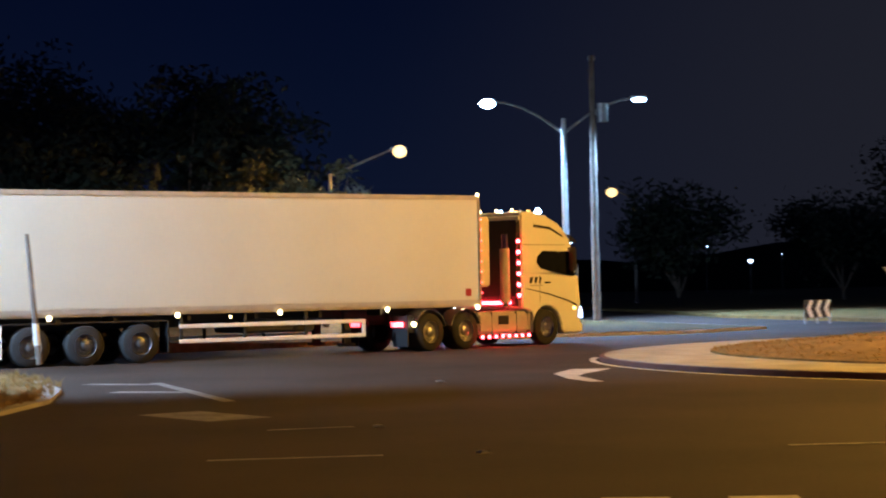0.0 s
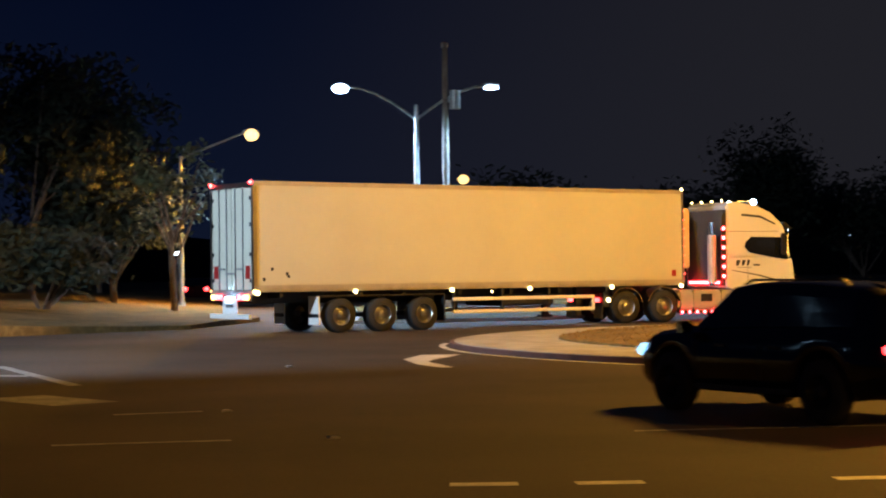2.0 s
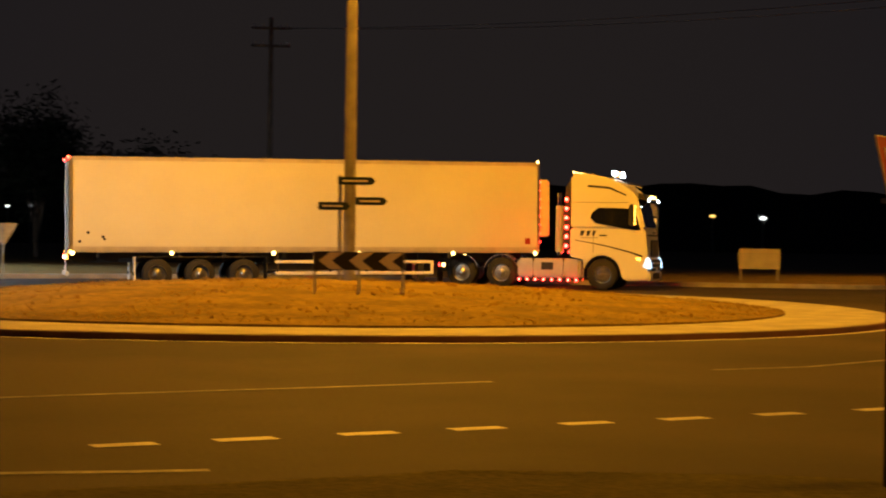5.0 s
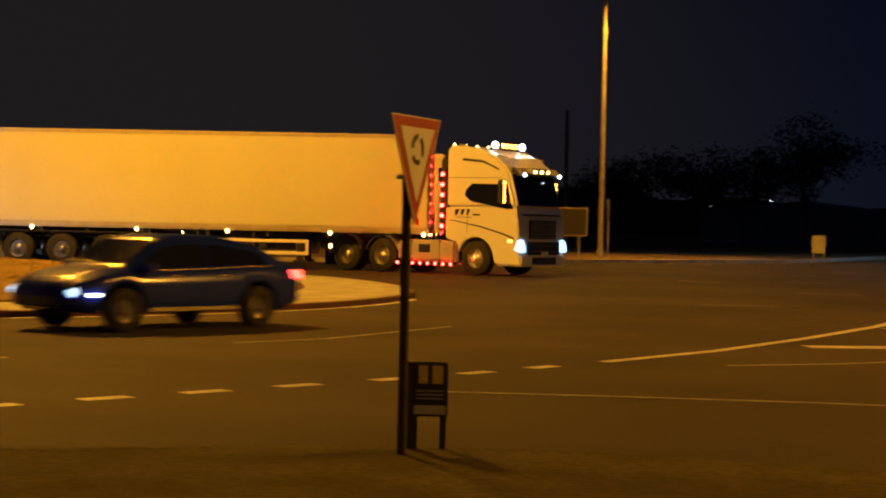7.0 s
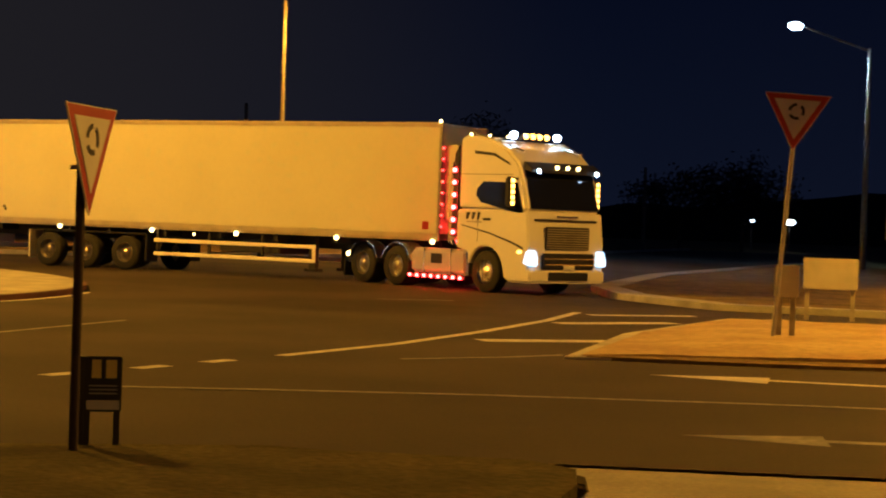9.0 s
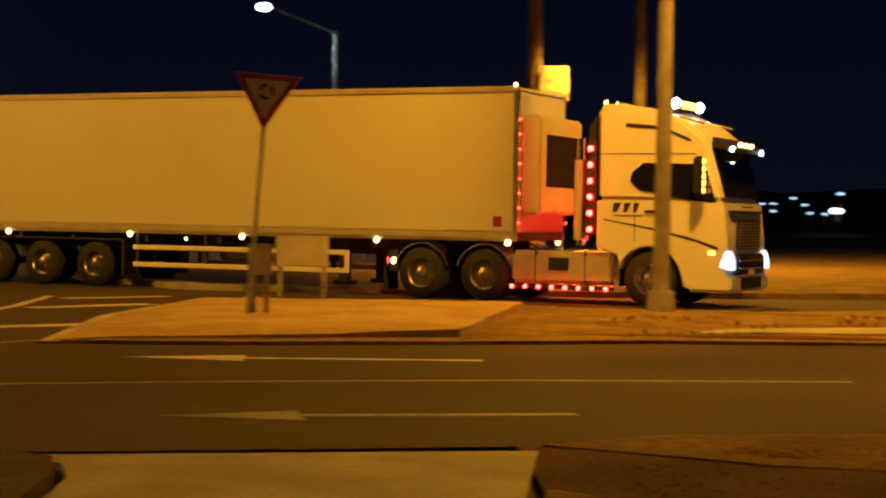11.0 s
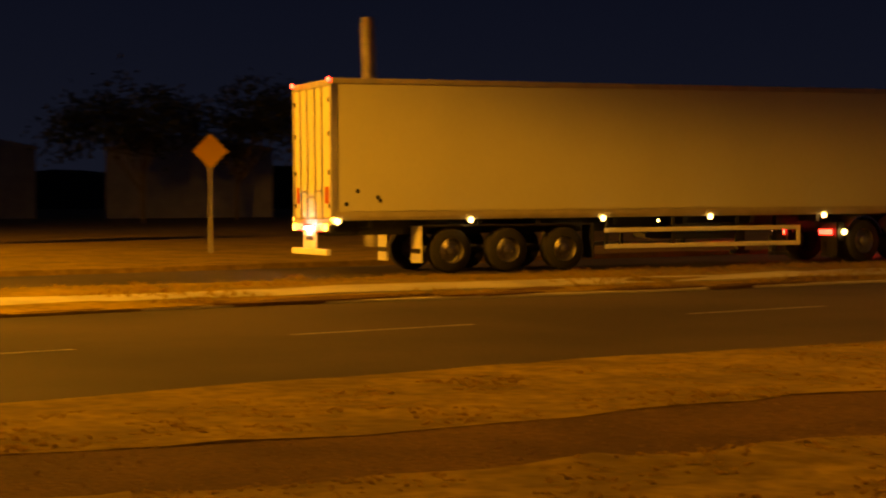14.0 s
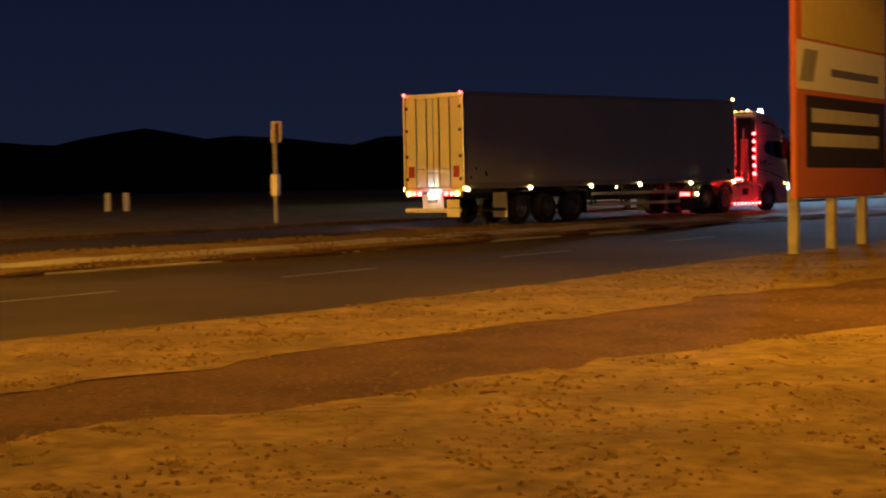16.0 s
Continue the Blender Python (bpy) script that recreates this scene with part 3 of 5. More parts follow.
for y in (-7.2, -12.6, -18.5, -24.5, -31, -38):
    x = float(np.interp(-y, [7, 12, 16, 21, 30, 40], [17.4, 17.3, 16.9, 16.1, 15.2, 14.4]))
    stripe("lane_dash", (x, y + 1.3), (x - 0.2, y - 1.3), 0.1, "worn", "worn white lane dash")
stripe("west_line", (5.05, 31.0), (5.1, 24.8), 0.2, "worn")
stripe("west_bar", (3.95, 28.4), (5.0, 27.6), 0.4, "worn", "worn diagonal bar of the painted splitter")
stripe("west_bar", (3.9, 31.4), (5.0, 30.4), 0.4, "worn", "worn diagonal bar of the painted splitter")
stripe("west_patch", (3.9, 22.9), (4.5, 21.2), 0.9, "worn", "worn pale paint patch on the road")
stripe("west_line", (4.4, 19.35), (5.4, 19.3), 0.12, "worn")
for x, y, a in ((34.2, 11.6, -60), (42.6, 12.0, -75), (47.4, 16.8, -95), (50.5, 14.5, -95)):
    stripe("lane_dash", (x, y), (x + 1.6 * math.cos(radians(a)), y + 1.6 * math.sin(radians(a))), 0.14, "worn")
band("island_line", ring(13.1, 150, 290, 60), 0.14, "paint", "white edge line round the roundabout island")


def arrow(name, at, turn, size, material="paint"):
    c, s = math.cos(radians(turn)), math.sin(radians(turn))
    shape = [(0, -0.1), (2.6, -0.1), (2.6, -0.4), (3.9, 0), (2.6, 0.4), (2.6, 0.1), (0, 0.1)]
    pts = [(at[0] + size * (x * c - y * s), at[1] + size * (x * s + y * c)) for x, y in shape]
    return tagged(part(name, sheet(pts, 0.006, 3.0), material), "white painted turn arrow on the asphalt", "road marking", "road arrows", "structure")


tagged(part("road_arrow", sheet([(11.8, 28.95), (12.75, 30.4), (13.45, 30.15), (12.8, 29.25), (12.25, 28.6), (11.85, 27.95), (11.5, 26.05), (11.3, 26.15), (11.35, 27.2)], 0.006, 3.0), "paint"),
       "white painted turn arrow on the asphalt", "road marking", "road arrows", "structure")
arrow("road_arrow", (19.2, -0.6), 94, 1.0)
arrow("road_arrow", (14.0, -1.2), 100, 0.85, "worn")


for x, y in ((5.62, 15.56), (9.33, 27.90), (5.62, 15.58), (9.32, 27.92), (5.67, 19.22)):
    mark = tagged(part("road_stud", prism([(-0.06, 0.0), (0.06, 0.0), (0.035, 0.02), (-0.035, 0.02)], -0.05, 0.05, 0.004), "paint"), "small white raised stud on the asphalt", "road stud", "road studs")
    mark.location = (x, y, ground_z(x, y))


# ================= vehicles =================
def wheel(parent, name, x, y, r, wide, rim="alu"):
    """A wheel about its own axle, which lies along y."""
    side = 1 if y > 0 else -1
    hub = new(name)
    hub.parent = parent
    hub.location = (x, y, r)
    tyre = bmesh.new()
    prof = [(r * 0.58, 0.0), (r * 0.62, wide * 0.02), (r * 0.93, 0.0), (r, wide * 0.12), (r, wide * 0.88), (r * 0.93, wide), (r * 0.58, wide)]
    n = 28
    rings = []
    for i in range(n):
        a = 2 * math.pi * i / n
        rings.append([tyre.verts.new((q * math.cos(a), -side * (w - 0.02), q * math.sin(a))) for q, w in prof])
    for i in range(n):
        for j in range(len(prof) - 1):
            tyre.faces.new((rings[i][j], rings[(i + 1) % n][j], rings[(i + 1) % n][j + 1], rings[i][j + 1]))
    bmesh.ops.recalc_face_normals(tyre, faces=tyre.faces)
    part("tyre", tyre, "rubber", hub, smooth=True)
    dish = bmesh.new()
    steps = [(r * 0.6, 0.0), (r * 0.56, 0.03), (r * 0.5, 0.10), (r * 0.26, 0.07), (r * 0.22, 0.0), (r * 0.1, -0.03), (0.002, -0.03)]
    rings = []
    for i in range(20):
        a = 2 * math.pi * i / 20
        rings.append([dish.verts.new((q * math.cos(a), -side * w, q * math.sin(a))) for q, w in steps])
    for i in range(20):
        for j in range(len(steps) - 1):
            dish.faces.new((rings[i][j], rings[(i + 1) % 20][j], rings[(i + 1) % 20][j + 1], rings[i][j + 1]))
    for i in range(10):
        a = 2 * math.pi * i / 10
        at = (r * 0.36 * math.cos(a), -side * 0.06, r * 0.36 * math.sin(a))
        bm_cyl(dish, at, (at[0], -side * 0.02, at[2]), 0.022, seg=6)
    bmesh.ops.recalc_face_normals(dish, faces=dish.faces)
    part("rim", dish, rim, hub)
    return hub


SPINNING = []


def marker(parent, at, material="warm", r=0.06, name="marker_lamp"):
    return part(name, ball(at, r, 1.0, 8), material, parent, smooth=True)


def trailer():
    root = tagged(new("semi_trailer"), "long white box semi-trailer with orange-lit sides and marker lamps", "trailer")
    L, H, W = 15.1, 4.1, 1.25
    part("body", box(0.06, L, -W + 0.01, W - 0.01, 1.32, H - 0.09, 0.02), "white", root, "white fibreglass box body")
    part("roof", box(0.03, L + 0.01, -W + 0.06, W - 0.06, H - 0.085, H - 0.02, 0.01), "white", root)
    for s in (-1, 1):
        part("roof_rail", box(0.0, L + 0.02, min(s * (W - 0.07), s * (W + 0.012)), max(s * (W - 0.07), s * (W + 0.012)), H - 0.12, H, 0.012), "rail", root, "dull cream roof rail")
        part("base_rail", box(0.02, L + 0.01, min(s * (W - 0.06), s * (W + 0.02)), max(s * (W - 0.06), s * (W + 0.02)), 1.14, 1.32, 0.012), "rail", root, "cream bottom rail")
        part("rub_rail", box(0.02, L + 0.01, min(s * (W + 0.021), s * (W + 0.04)), max(s * (W + 0.021), s * (W + 0.04)), 1.20, 1.25), "rail", root)
        part("corner_post", box(L - 0.06, L + 0.015, min(s * (W - 0.06), s * (W + 0.014)), max(s * (W - 0.06), s * (W + 0.014)), 1.325, H - 0.125), "alu", root)
        part("rear_post", box(-0.03, 0.09, min(s * (W - 0.1), s * (W + 0.015)), max(s * (W - 0.1), s * (W + 0.015)), 1.1, H - 0.125, 0.01), "alu", root, "rear door frame post")
        for x in (0.08, 3.1, 6.3, 9.06, 12.16, 14.96):
            marker(root, (x, s * (W + 0.05), 1.12), "warm", 0.065)
        marker(root, (0.02, s * (W - 0.02), 1.16), "amber", 0.07)
        marker(root, (7.7, s * (W + 0.04), 1.05), "warm", 0.035)
    part("rear_frame", box(-0.03, 0.07, -W + 0.1, W - 0.1, H - 0.16, H - 0.02, 0.01), "alu", root)
    part("rear_sill", box(-0.04, 0.1, -W, W, 1.06, 1.19, 0.015), "galv", root)
    for s in (-1, 1):
        lo, hi = sorted((s * 0.012, s * (W - 0.11)))
        door = part("rear_door", box(-0.015, 0.055, lo, hi, 1.2, H - 0.17, 0.01), "white", root, "white rear door")
        for f in (0.22, 0.62):
            y = s * (0.012 + f * 1.1)
            part("lock_bar", cyl((-0.045, y, 1.16), (-0.045, y, H - 0.14), 0.02, seg=8), "galv", door)
            part("lock_handle", box(-0.08, -0.03, min(y, y - s * 0.3), max(y, y - s * 0.3), 1.55 + f * 0.3, 1.6 + f * 0.3), "galv", door)
        for z in (1.4, 2.1, 2.9, 3.6):
            part("hinge", box(-0.035, -0.012, min(s * (W - 0.2), s * (W - 0.09)), max(s * (W - 0.2), s * (W - 0.09)), z, z + 0.1), "black", door)
        part("warning_panel", box(-0.022, -0.012, min(s * 0.8, s * 1.05), max(s * 0.8, s * 1.05), 1.5, 1.85), "redpaint", door, "orange and red marker plate")
        marker(root, (-0.05, s * (W - 0.08), H - 0.03), "redlamp", 0.055)
        for k, y in enumerate((0.55, 0.78, 1.0)):
            part("tail_lamp", cyl((-0.06, s * y, 1.0), (-0.11, s * y, 1.0), 0.075, seg=12), ("farwhite", "redlamp", "amber")[k] if k else "redlamp", root)
    part("lamp_bar", box(-0.06, 0.04, -W + 0.05, W - 0.05, 0.9, 1.055, 0.02), "black", root)
    part("underrun_bar", box(-0.12, -0.02, -W + 0.1, W - 0.1, 0.42, 0.55, 0.015), "signwhite", root, "white rear underrun bar")
    plate = part("plate_panel", box(-0.09, -0.06, -0.42, 0.42, 0.56, 0.97), "signwhite", root, "white panel round the rear number plate")
    for i in range(5):
        part("plate_bar", box(-0.096, -0.091, -0.2 + 0.085 * i, -0.14 + 0.085 * i, 0.72, 0.82), "signblack", plate)
    part("plate_lamp", box(-0.14, -0.11, -0.14, 0.14, 0.97, 1.0), "plate", root)
    for y in (-0.45, 0.45):
        part("chassis_beam", box(0.1, L - 0.4, y - 0.06, y + 0.06, 0.82, 1.14), "chassis", root)
        part("landing_leg", box(11.1, 11.3, y * 1.8 - 0.08, y * 1.8 + 0.08, 0.28, 1.12, 0.01), "chassis", root)
        part("landing_foot", box(11.0, 11.4, y * 1.8 - 0.14, y * 1.8 + 0.14, 0.2, 0.28, 0.01), "chassis", root)
    for x in (0.8, 3.3, 4.7, 6.6, 8.4, 10.2, 12.0):
        part("cross_member", box(x, x + 0.1, -W + 0.06, W - 0.06, 0.98, 1.13), "chassis", root)
    part("pallet_box", box(8.3, 10.2, -0.95, 0.95, 0.62, 0.97, 0.03), "chassis", root)
    for s in (-1, 1):
        guard = part("side_guard", box(6.35, 11.5, min(s * (W - 0.02), s * (W + 0.02)), max(s * (W - 0.02), s * (W + 0.02)), 0.8, 0.9, 0.012), "signwhite", root, "white side guard rail")
        part("lower_rail", box(6.35, 11.5, min(s * (W - 0.02), s * (W + 0.02)), max(s * (W - 0.02), s * (W + 0.02)), 0.44, 0.54, 0.012), "signwhite", guard)
        part("end_rail", box(11.42, 11.52, min(s * (W - 0.025), s * (W + 0.025)), max(s * (W - 0.025), s * (W + 0.025)), 0.44, 0.9, 0.012), "signwhite", guard)
        for x in (6.4, 8.1, 9.8):
            part("guard_post", box(x, x + 0.07, min(s * (W - 0.09), s * (W - 0.03)), max(s * (W - 0.09), s * (W - 0.03)), 0.46, 1.12), "chassis", guard)
        for i, x in enumerate((2.66, 3.99, 5.37)):
            w = wheel(root, "wheel", x, s * W, 0.47, 0.36, "rim")
            SPINNING.append((w, 0.47, "trailer"))
            part("axle" if s > 0 else "brake_chamber", cyl((x, s * (W - 0.4), 0.47), (x, 0, 0.47), 0.08, seg=8), "chassis", root)
        flap = part("mudflap", box(1.95, 1.99, min(s * (W - 0.55), s * W), max(s * (W - 0.55), s * W), 0.22, 1.0), "signwhite", root, "white mudflap with a dark band")
        part("flap_band", box(1.94, 1.949, min(s * (W - 0.55), s * W), max(s * (W - 0.55), s * W), 0.42, 0.52), "black", flap)
        part("mudguard", box(2.0, 6.05, min(s * (W - 0.5), s * (W - 0.02)), max(s * (W - 0.5), s * (W - 0.02)), 0.985, 1.02), "black", root)
        part("mudflap", box(6.06, 6.1, min(s * (W - 0.5), s * W), max(s * (W - 0.5), s * W), 0.25, 1.0), "black", root, "black mudflap")
    # scuff marks on the side by the rear
    for x, z, r in ((0.55, 1.75, 0.05), (1.0, 1.62, 0.05), (1.05, 1.55, 0.045), (0.3, 1.48, 0.05)):
        for s in (-1, 1):
            part("scuff", cyl((x, s * (W - 0.012), z), (x, s * (W - 0.006), z), r, seg=9), "black", root, "dark scuff on the side panel")
    for s in (-1, 1):
        part("plate_sticker", box(14.62, 14.8, min(s * (W - 0.012), s * (W - 0.005)), max(s * (W - 0.012), s * (W - 0.005)), 1.42, 1.62), "redpaint", root, "small red and grey notice")
    for k in range(8):
        marker(root, (L + 0.05, -W + 0.02, 1.5 + 0.28 * k), "redlamp", 0.028, "red_marker")
        marker(root, (L + 0.05, W - 0.02, 1.5 + 0.28 * k), "redlamp", 0.028, "red_marker")
    unit = part("front_unit", box(L + 0.02, L + 0.42, -1.12, 1.12, 1.66, 3.55, 0.05), "white", root, "white cooling unit on the trailer's front wall")
    part("unit_grille", box(L + 0.42, L + 0.435, -0.8, 0.8, 2.2, 3.2, 0.01), "black", unit)
    for y in (-1.125, 1.11):
        part("unit_side_door", box(L + 0.07, L + 0.37, y, y + 0.015, 1.75, 3.45, 0.004), "white", unit)
    marker(root, (L - 0.05, -W, H + 0.02), "warm", 0.05)
    return root


def prime_mover():
    root = tagged(new("prime_mover"), "white high-roof cab-over prime mover with many amber and red lamps", "truck")
    W = 1.24
    # cab: lower body with wheel arch, then upper body
    arch = [(4.0 + 0.6 * math.cos(radians(a)), 0.5 + 0.6 * math.sin(radians(a))) for a in range(175, 4, -10)]
    lower = [(2.95, 1.05)] + [(3.35, 0.95)] + arch[1:-1] + [(4.66, 0.36), (5.42, 0.36), (5.47, 0.7), (5.46, 1.3), (5.38, 1.95), (2.95, 1.95)]
    part("cab_lower", prism(lower, -W, W, 0.03), "cabwhite", root, "white lower cab with wheel arch")
    upper = [(2.95, 1.955), (5.375, 1.955), (5.3, 2.25), (5.1, 2.95), (4.98, 3.12), (4.6, 3.42), (4.1, 3.62), (3.5, 3.72), (3.05, 3.74), (2.95, 3.66)]
    cab = part("cab_upper", prism(upper, -W + 0.02, W - 0.02, 0.07), "cabwhite", root, "white high-roof upper cab")
    part("windscreen", prism([(5.385, 2.02), (5.325, 2.25), (5.135, 2.92), (5.1, 2.92), (5.28, 2.25), (5.34, 2.02)], -1.1, 1.1), "glass", root, "dark raked windscreen")
    part("sun_visor", prism([(5.12, 2.95), (5.42, 2.86), (5.43, 2.93), (5.14, 3.12)], -1.16, 1.16, 0.01), "black", root, "black sun visor with lamps")
    for y in (-0.95, 0.95):
        marker(root, (5.44, y, 2.9), "ledwhite", 0.05)
    for y in (-0.35, 0.0, 0.35):
        marker(root, (5.42, y, 3.0), "warm", 0.05)
    grille = part("grille", box(5.47, 5.52, -0.72, 0.72, 1.08, 1.62, 0.02), "black", root, "dark grille")
    lower = part("lower_grille", box(5.5, 5.57, -0.86, 0.86, 0.62, 1.0, 0.03), "black", root, "dark lower grille with bright bars")
    for k in range(2):
        part("grille_bar", box(5.565, 5.59, -0.8, 0.8, 0.72 + 0.14 * k, 0.75 + 0.14 * k), "chrome", lower)
    for k in range(9):
        part("grille_slat", box(5.515, 5.53, -0.69, 0.69, 1.11 + 0.055 * k, 1.13 + 0.055 * k), "pole", grille)
    part("badge_bar", prism([(5.46, 1.84), (5.475, 1.84), (5.475, 1.87), (5.46, 1.87)], -0.35, 0.35), "chrome", grille)
    part("front_stripe", box(5.40, 5.455, -1.0, 1.0, 1.74, 1.79), "signblack", root)
    part("bumper", box(4.72, 5.56, -W - 0.005, W + 0.005, 0.3, 0.62, 0.05), "cabwhite", root, "white front bumper")
    part("bumper_grille", box(5.55, 5.575, -0.65, 0.65, 0.36, 0.56, 0.01), "black", root)
    part("front_plate", box(5.575, 5.585, -0.18, 0.18, 0.62, 0.72), "signwhite", root)
    for s in (-1, 1):
        a, b = sorted((s * 1.0, s * 1.252))
        hl = part("headlight", prism([(5.3, 0.74), (5.575, 0.7), (5.565, 0.88), (5.5, 1.06), (5.4, 1.04)], a, b, 0.02), "headlight", root, "bright bluish-white headlight")
        part("indicator", box(5.12, 5.24, min(s * 1.2, s * 1.255), max(s * 1.2, s * 1.255), 0.98, 1.04), "amber", root)
        # side window and door
        win = prism([(3.6, 2.3), (3.78, 2.14), (4.6, 1.99), (5.24, 1.9), (5.16, 2.2), (5.03, 2.62), (3.86, 2.64), (3.64, 2.47)], min(s * (W - 0.03), s * (W - 0.005)), max(s * (W - 0.03), s * (W - 0.005)))
        part("side_window", win, "glass", root, "dark side window")
        part("door_handle", box(3.9, 4.15, min(s * (W - 0.02), s * (W + 0.03)), max(s * (W - 0.02), s * (W + 0.03)), 1.72, 1.77, 0.01), "black", root)
        part("door_seam", box(3.7, 3.712, min(s * W, s * (W + 0.004)), max(s * W, s * (W + 0.004)), 1.2, 1.94), "black", root)
        # swoosh and lettering bars on the door
        part("door_stripe", prism([(3.1, 1.58), (4.1, 1.4), (4.9, 1.2), (5.3, 1.06), (5.3, 1.12), (4.9, 1.25), (4.1, 1.44), (3.1, 1.6)], min(s * W, s * (W + 0.004)), max(s * W, s * (W + 0.004))), "signblack", root, "dark swoosh stripe along the cab")
        part("roof_stripe", prism([(3.5, 3.3), (4.2, 3.24), (4.75, 3.02), (4.75, 3.07), (4.2, 3.31), (3.5, 3.37)], min(s * (W - 0.02), s * (W - 0.012)), max(s * (W - 0.02), s * (W - 0.012))), "signblack", root, "dark stripe along the roof")
        part("roof_seam", box(2.97, 4.85, min(s * (W - 0.02), s * (W - 0.014)), max(s * (W - 0.02), s * (W - 0.014)), 2.80, 2.812), "black", root)
        # mirror and its arm
        part("mirror", box(4.88, 5.05, *sorted((s * (W + 0.06), s * (W + 0.27))), 2.05, 2.75, 0.04), "black", root, "black door mirror")
        part("mirror_arm", box(4.96, 5.04, *sorted((s * (W - 0.04), s * (W + 0.08))), 2.68, 2.73), "black", root)
        for k in range(5):
            part("mirror_lamp", cyl((5.04, s * (W + 0.165), 2.14 + 0.13 * k), (5.08, s * (W + 0.165), 2.14 + 0.13 * k), 0.055, 0.045, 10), "amber", root)
        # steps, tank, side skirt
        part("step", box(3.3, 3.42, min(s * 0.9, s * (W - 0.01)), max(s * 0.9, s * (W - 0.01)), 0.36, 0.94, 0.02), "chrome", root, "chrome step panel")
        tank = part("fuel_tank", box(1.2, 3.28, min(s * 0.62, s * 1.2), max(s * 0.62, s * 1.2), 0.36, 0.98, 0.08), "tankgrey", root, "brushed metal side tank")
        for x in (1.7, 2.7):
            part("tank_strap", box(x, x + 0.06, min(s * 0.61, s * 1.21), max(s * 0.61, s * 1.21), 0.35, 0.99, 0.02), "chrome", tank)
        part("tank_box", box(2.0, 2.4, min(s * 1.19, s * 1.225), max(s * 1.19, s * 1.225), 0.62, 0.86, 0.01), "black", tank)
        part("tank_rail", box(1.15, 3.3, min(s * 1.16, s * 1.25), max(s * 1.16, s * 1.25), 0.27, 0.34, 0.01), "black", root)
        for k in range(8):
            marker(root, (1.28 + 0.27 * k, s * 1.27, 0.3), "pinkred", 0.042, "skirt_lamp")
        # red column of lamps at the rear of the cab
        part("rear_fairing", prism([(2.72, 1.3), (2.93, 1.3), (2.93, 3.5), (2.78, 3.3)], min(s * (W - 0.06), s * (W - 0.02)), max(s * (W - 0.06), s * (W - 0.02))), "black", root, "dark red cab edge panel")
        for k in range(6):
            marker(root, (2.82, s * (W + 0.01), 1.4 + 0.3 * k), "pinkred", 0.055, "red_marker")
        for x, y in ((0.67, s), (-0.67, s)):
            guard = bmesh.new()
            n = 12
            pts = [(x + 0.6 * math.cos(radians(a)), 0.5 + 0.6 * math.sin(radians(a))) for a in np.linspace(165, 15, n)]
            inn = [(x + 0.57 * math.cos(radians(a)), 0.5 + 0.57 * math.sin(radians(a))) for a in np.linspace(15, 165, n)]
            part("mudguard", bm_prism(guard, pts + inn, min(s * 0.72, s * 1.24), max(s * 0.72, s * 1.24)), "chrome", root, "bright metal mudguard")
            SPINNING.append((wheel(root, "drive_wheel", x, s * 1.22, 0.5, 0.56), 0.5, "tractor"))
        SPINNING.append((wheel(root, "front_wheel", 4.0, s * 1.2, 0.5, 0.32, "chrome"), 0.5, "tractor"))
        marker(root, (-1.28, s * 1.22, 0.72), "warm", 0.07)
        part("tail_lamp", box(-1.508, -1.496, min(s * 0.6, s * 1.05), max(s * 0.6, s * 1.05), 0.66, 0.78), "redlamp", root)
        part("rear_lamp_box", box(-1.44, -1.2, min(s * 0.55, s * 1.15), max(s * 0.55, s * 1.15), 0.5, 0.95, 0.02), "black", root)
        part("chassis_rail", box(-1.4, 5.0, min(s * 0.36, s * 0.46), max(s * 0.36, s * 0.46), 0.7, 0.98), "chassis", root)
        part("mudflap", box(-1.5, -1.46, min(s * 0.66, s * 1.2), max(s * 0.66, s * 1.2), 0.15, 0.62), "black", root)
        # exhaust stack behind the cab
        part("exhaust", cyl((2.55, s * 0.98, 1.1), (2.55, s * 0.98, 3.1), 0.09, seg=12), "chrome", root, "upright exhaust stack")
        part("exhaust_shield", cyl((2.55, s * 0.98, 1.2), (2.55, s * 0.98, 2.7), 0.14, seg=12), "tankgrey", root, "dull metal exhaust shield")
        # roof lamps
        marker(root, (4.28, s * 0.72, 3.76), "ledwhite", 0.1)
        part("roof_rail", cyl((3.2, s * 0.95, 3.8), (4.9, s * 0.95, 3.36), 0.025, seg=8), "chrome", root)
    part("fifth_wheel", box(-0.5, 0.5, -0.45, 0.45, 0.98, 1.12, 0.03), "chassis", root)
    part("engine_bay", box(2.96, 5.2, -0.5, 0.5, 0.4, 1.0), "chassis", root)
    part("rear_wall_panel", box(2.9, 2.948, -1.1, 1.1, 1.1, 3.5), "chassis", root, "rear cab wall lit red")
    part("brake_lamp_bar", box(2.84, 2.88, -0.9, 0.9, 1.16, 1.24), "pinkred", root, "bright red lamp bar")
    part("roof_bar", box(4.2, 4.28, -1.1, 1.1, 3.62, 3.66, 0.01), "chrome", root)
    beacon = part("roof_light_bar", box(4.18, 4.32, -0.46, 0.46, 3.66, 3.8, 0.03), "black", root, "amber roof light bar")
    for y in (-0.34, -0.11, 0.11, 0.34):
        part("beacon", ball((4.29, y, 3.75), 0.09, 0.8, 10), "amber", beacon, smooth=True)
    for y in (-0.9, -0.3, 0.3, 0.9):
        marker(root, (2.98, y, 3.78), "warm", 0.04)
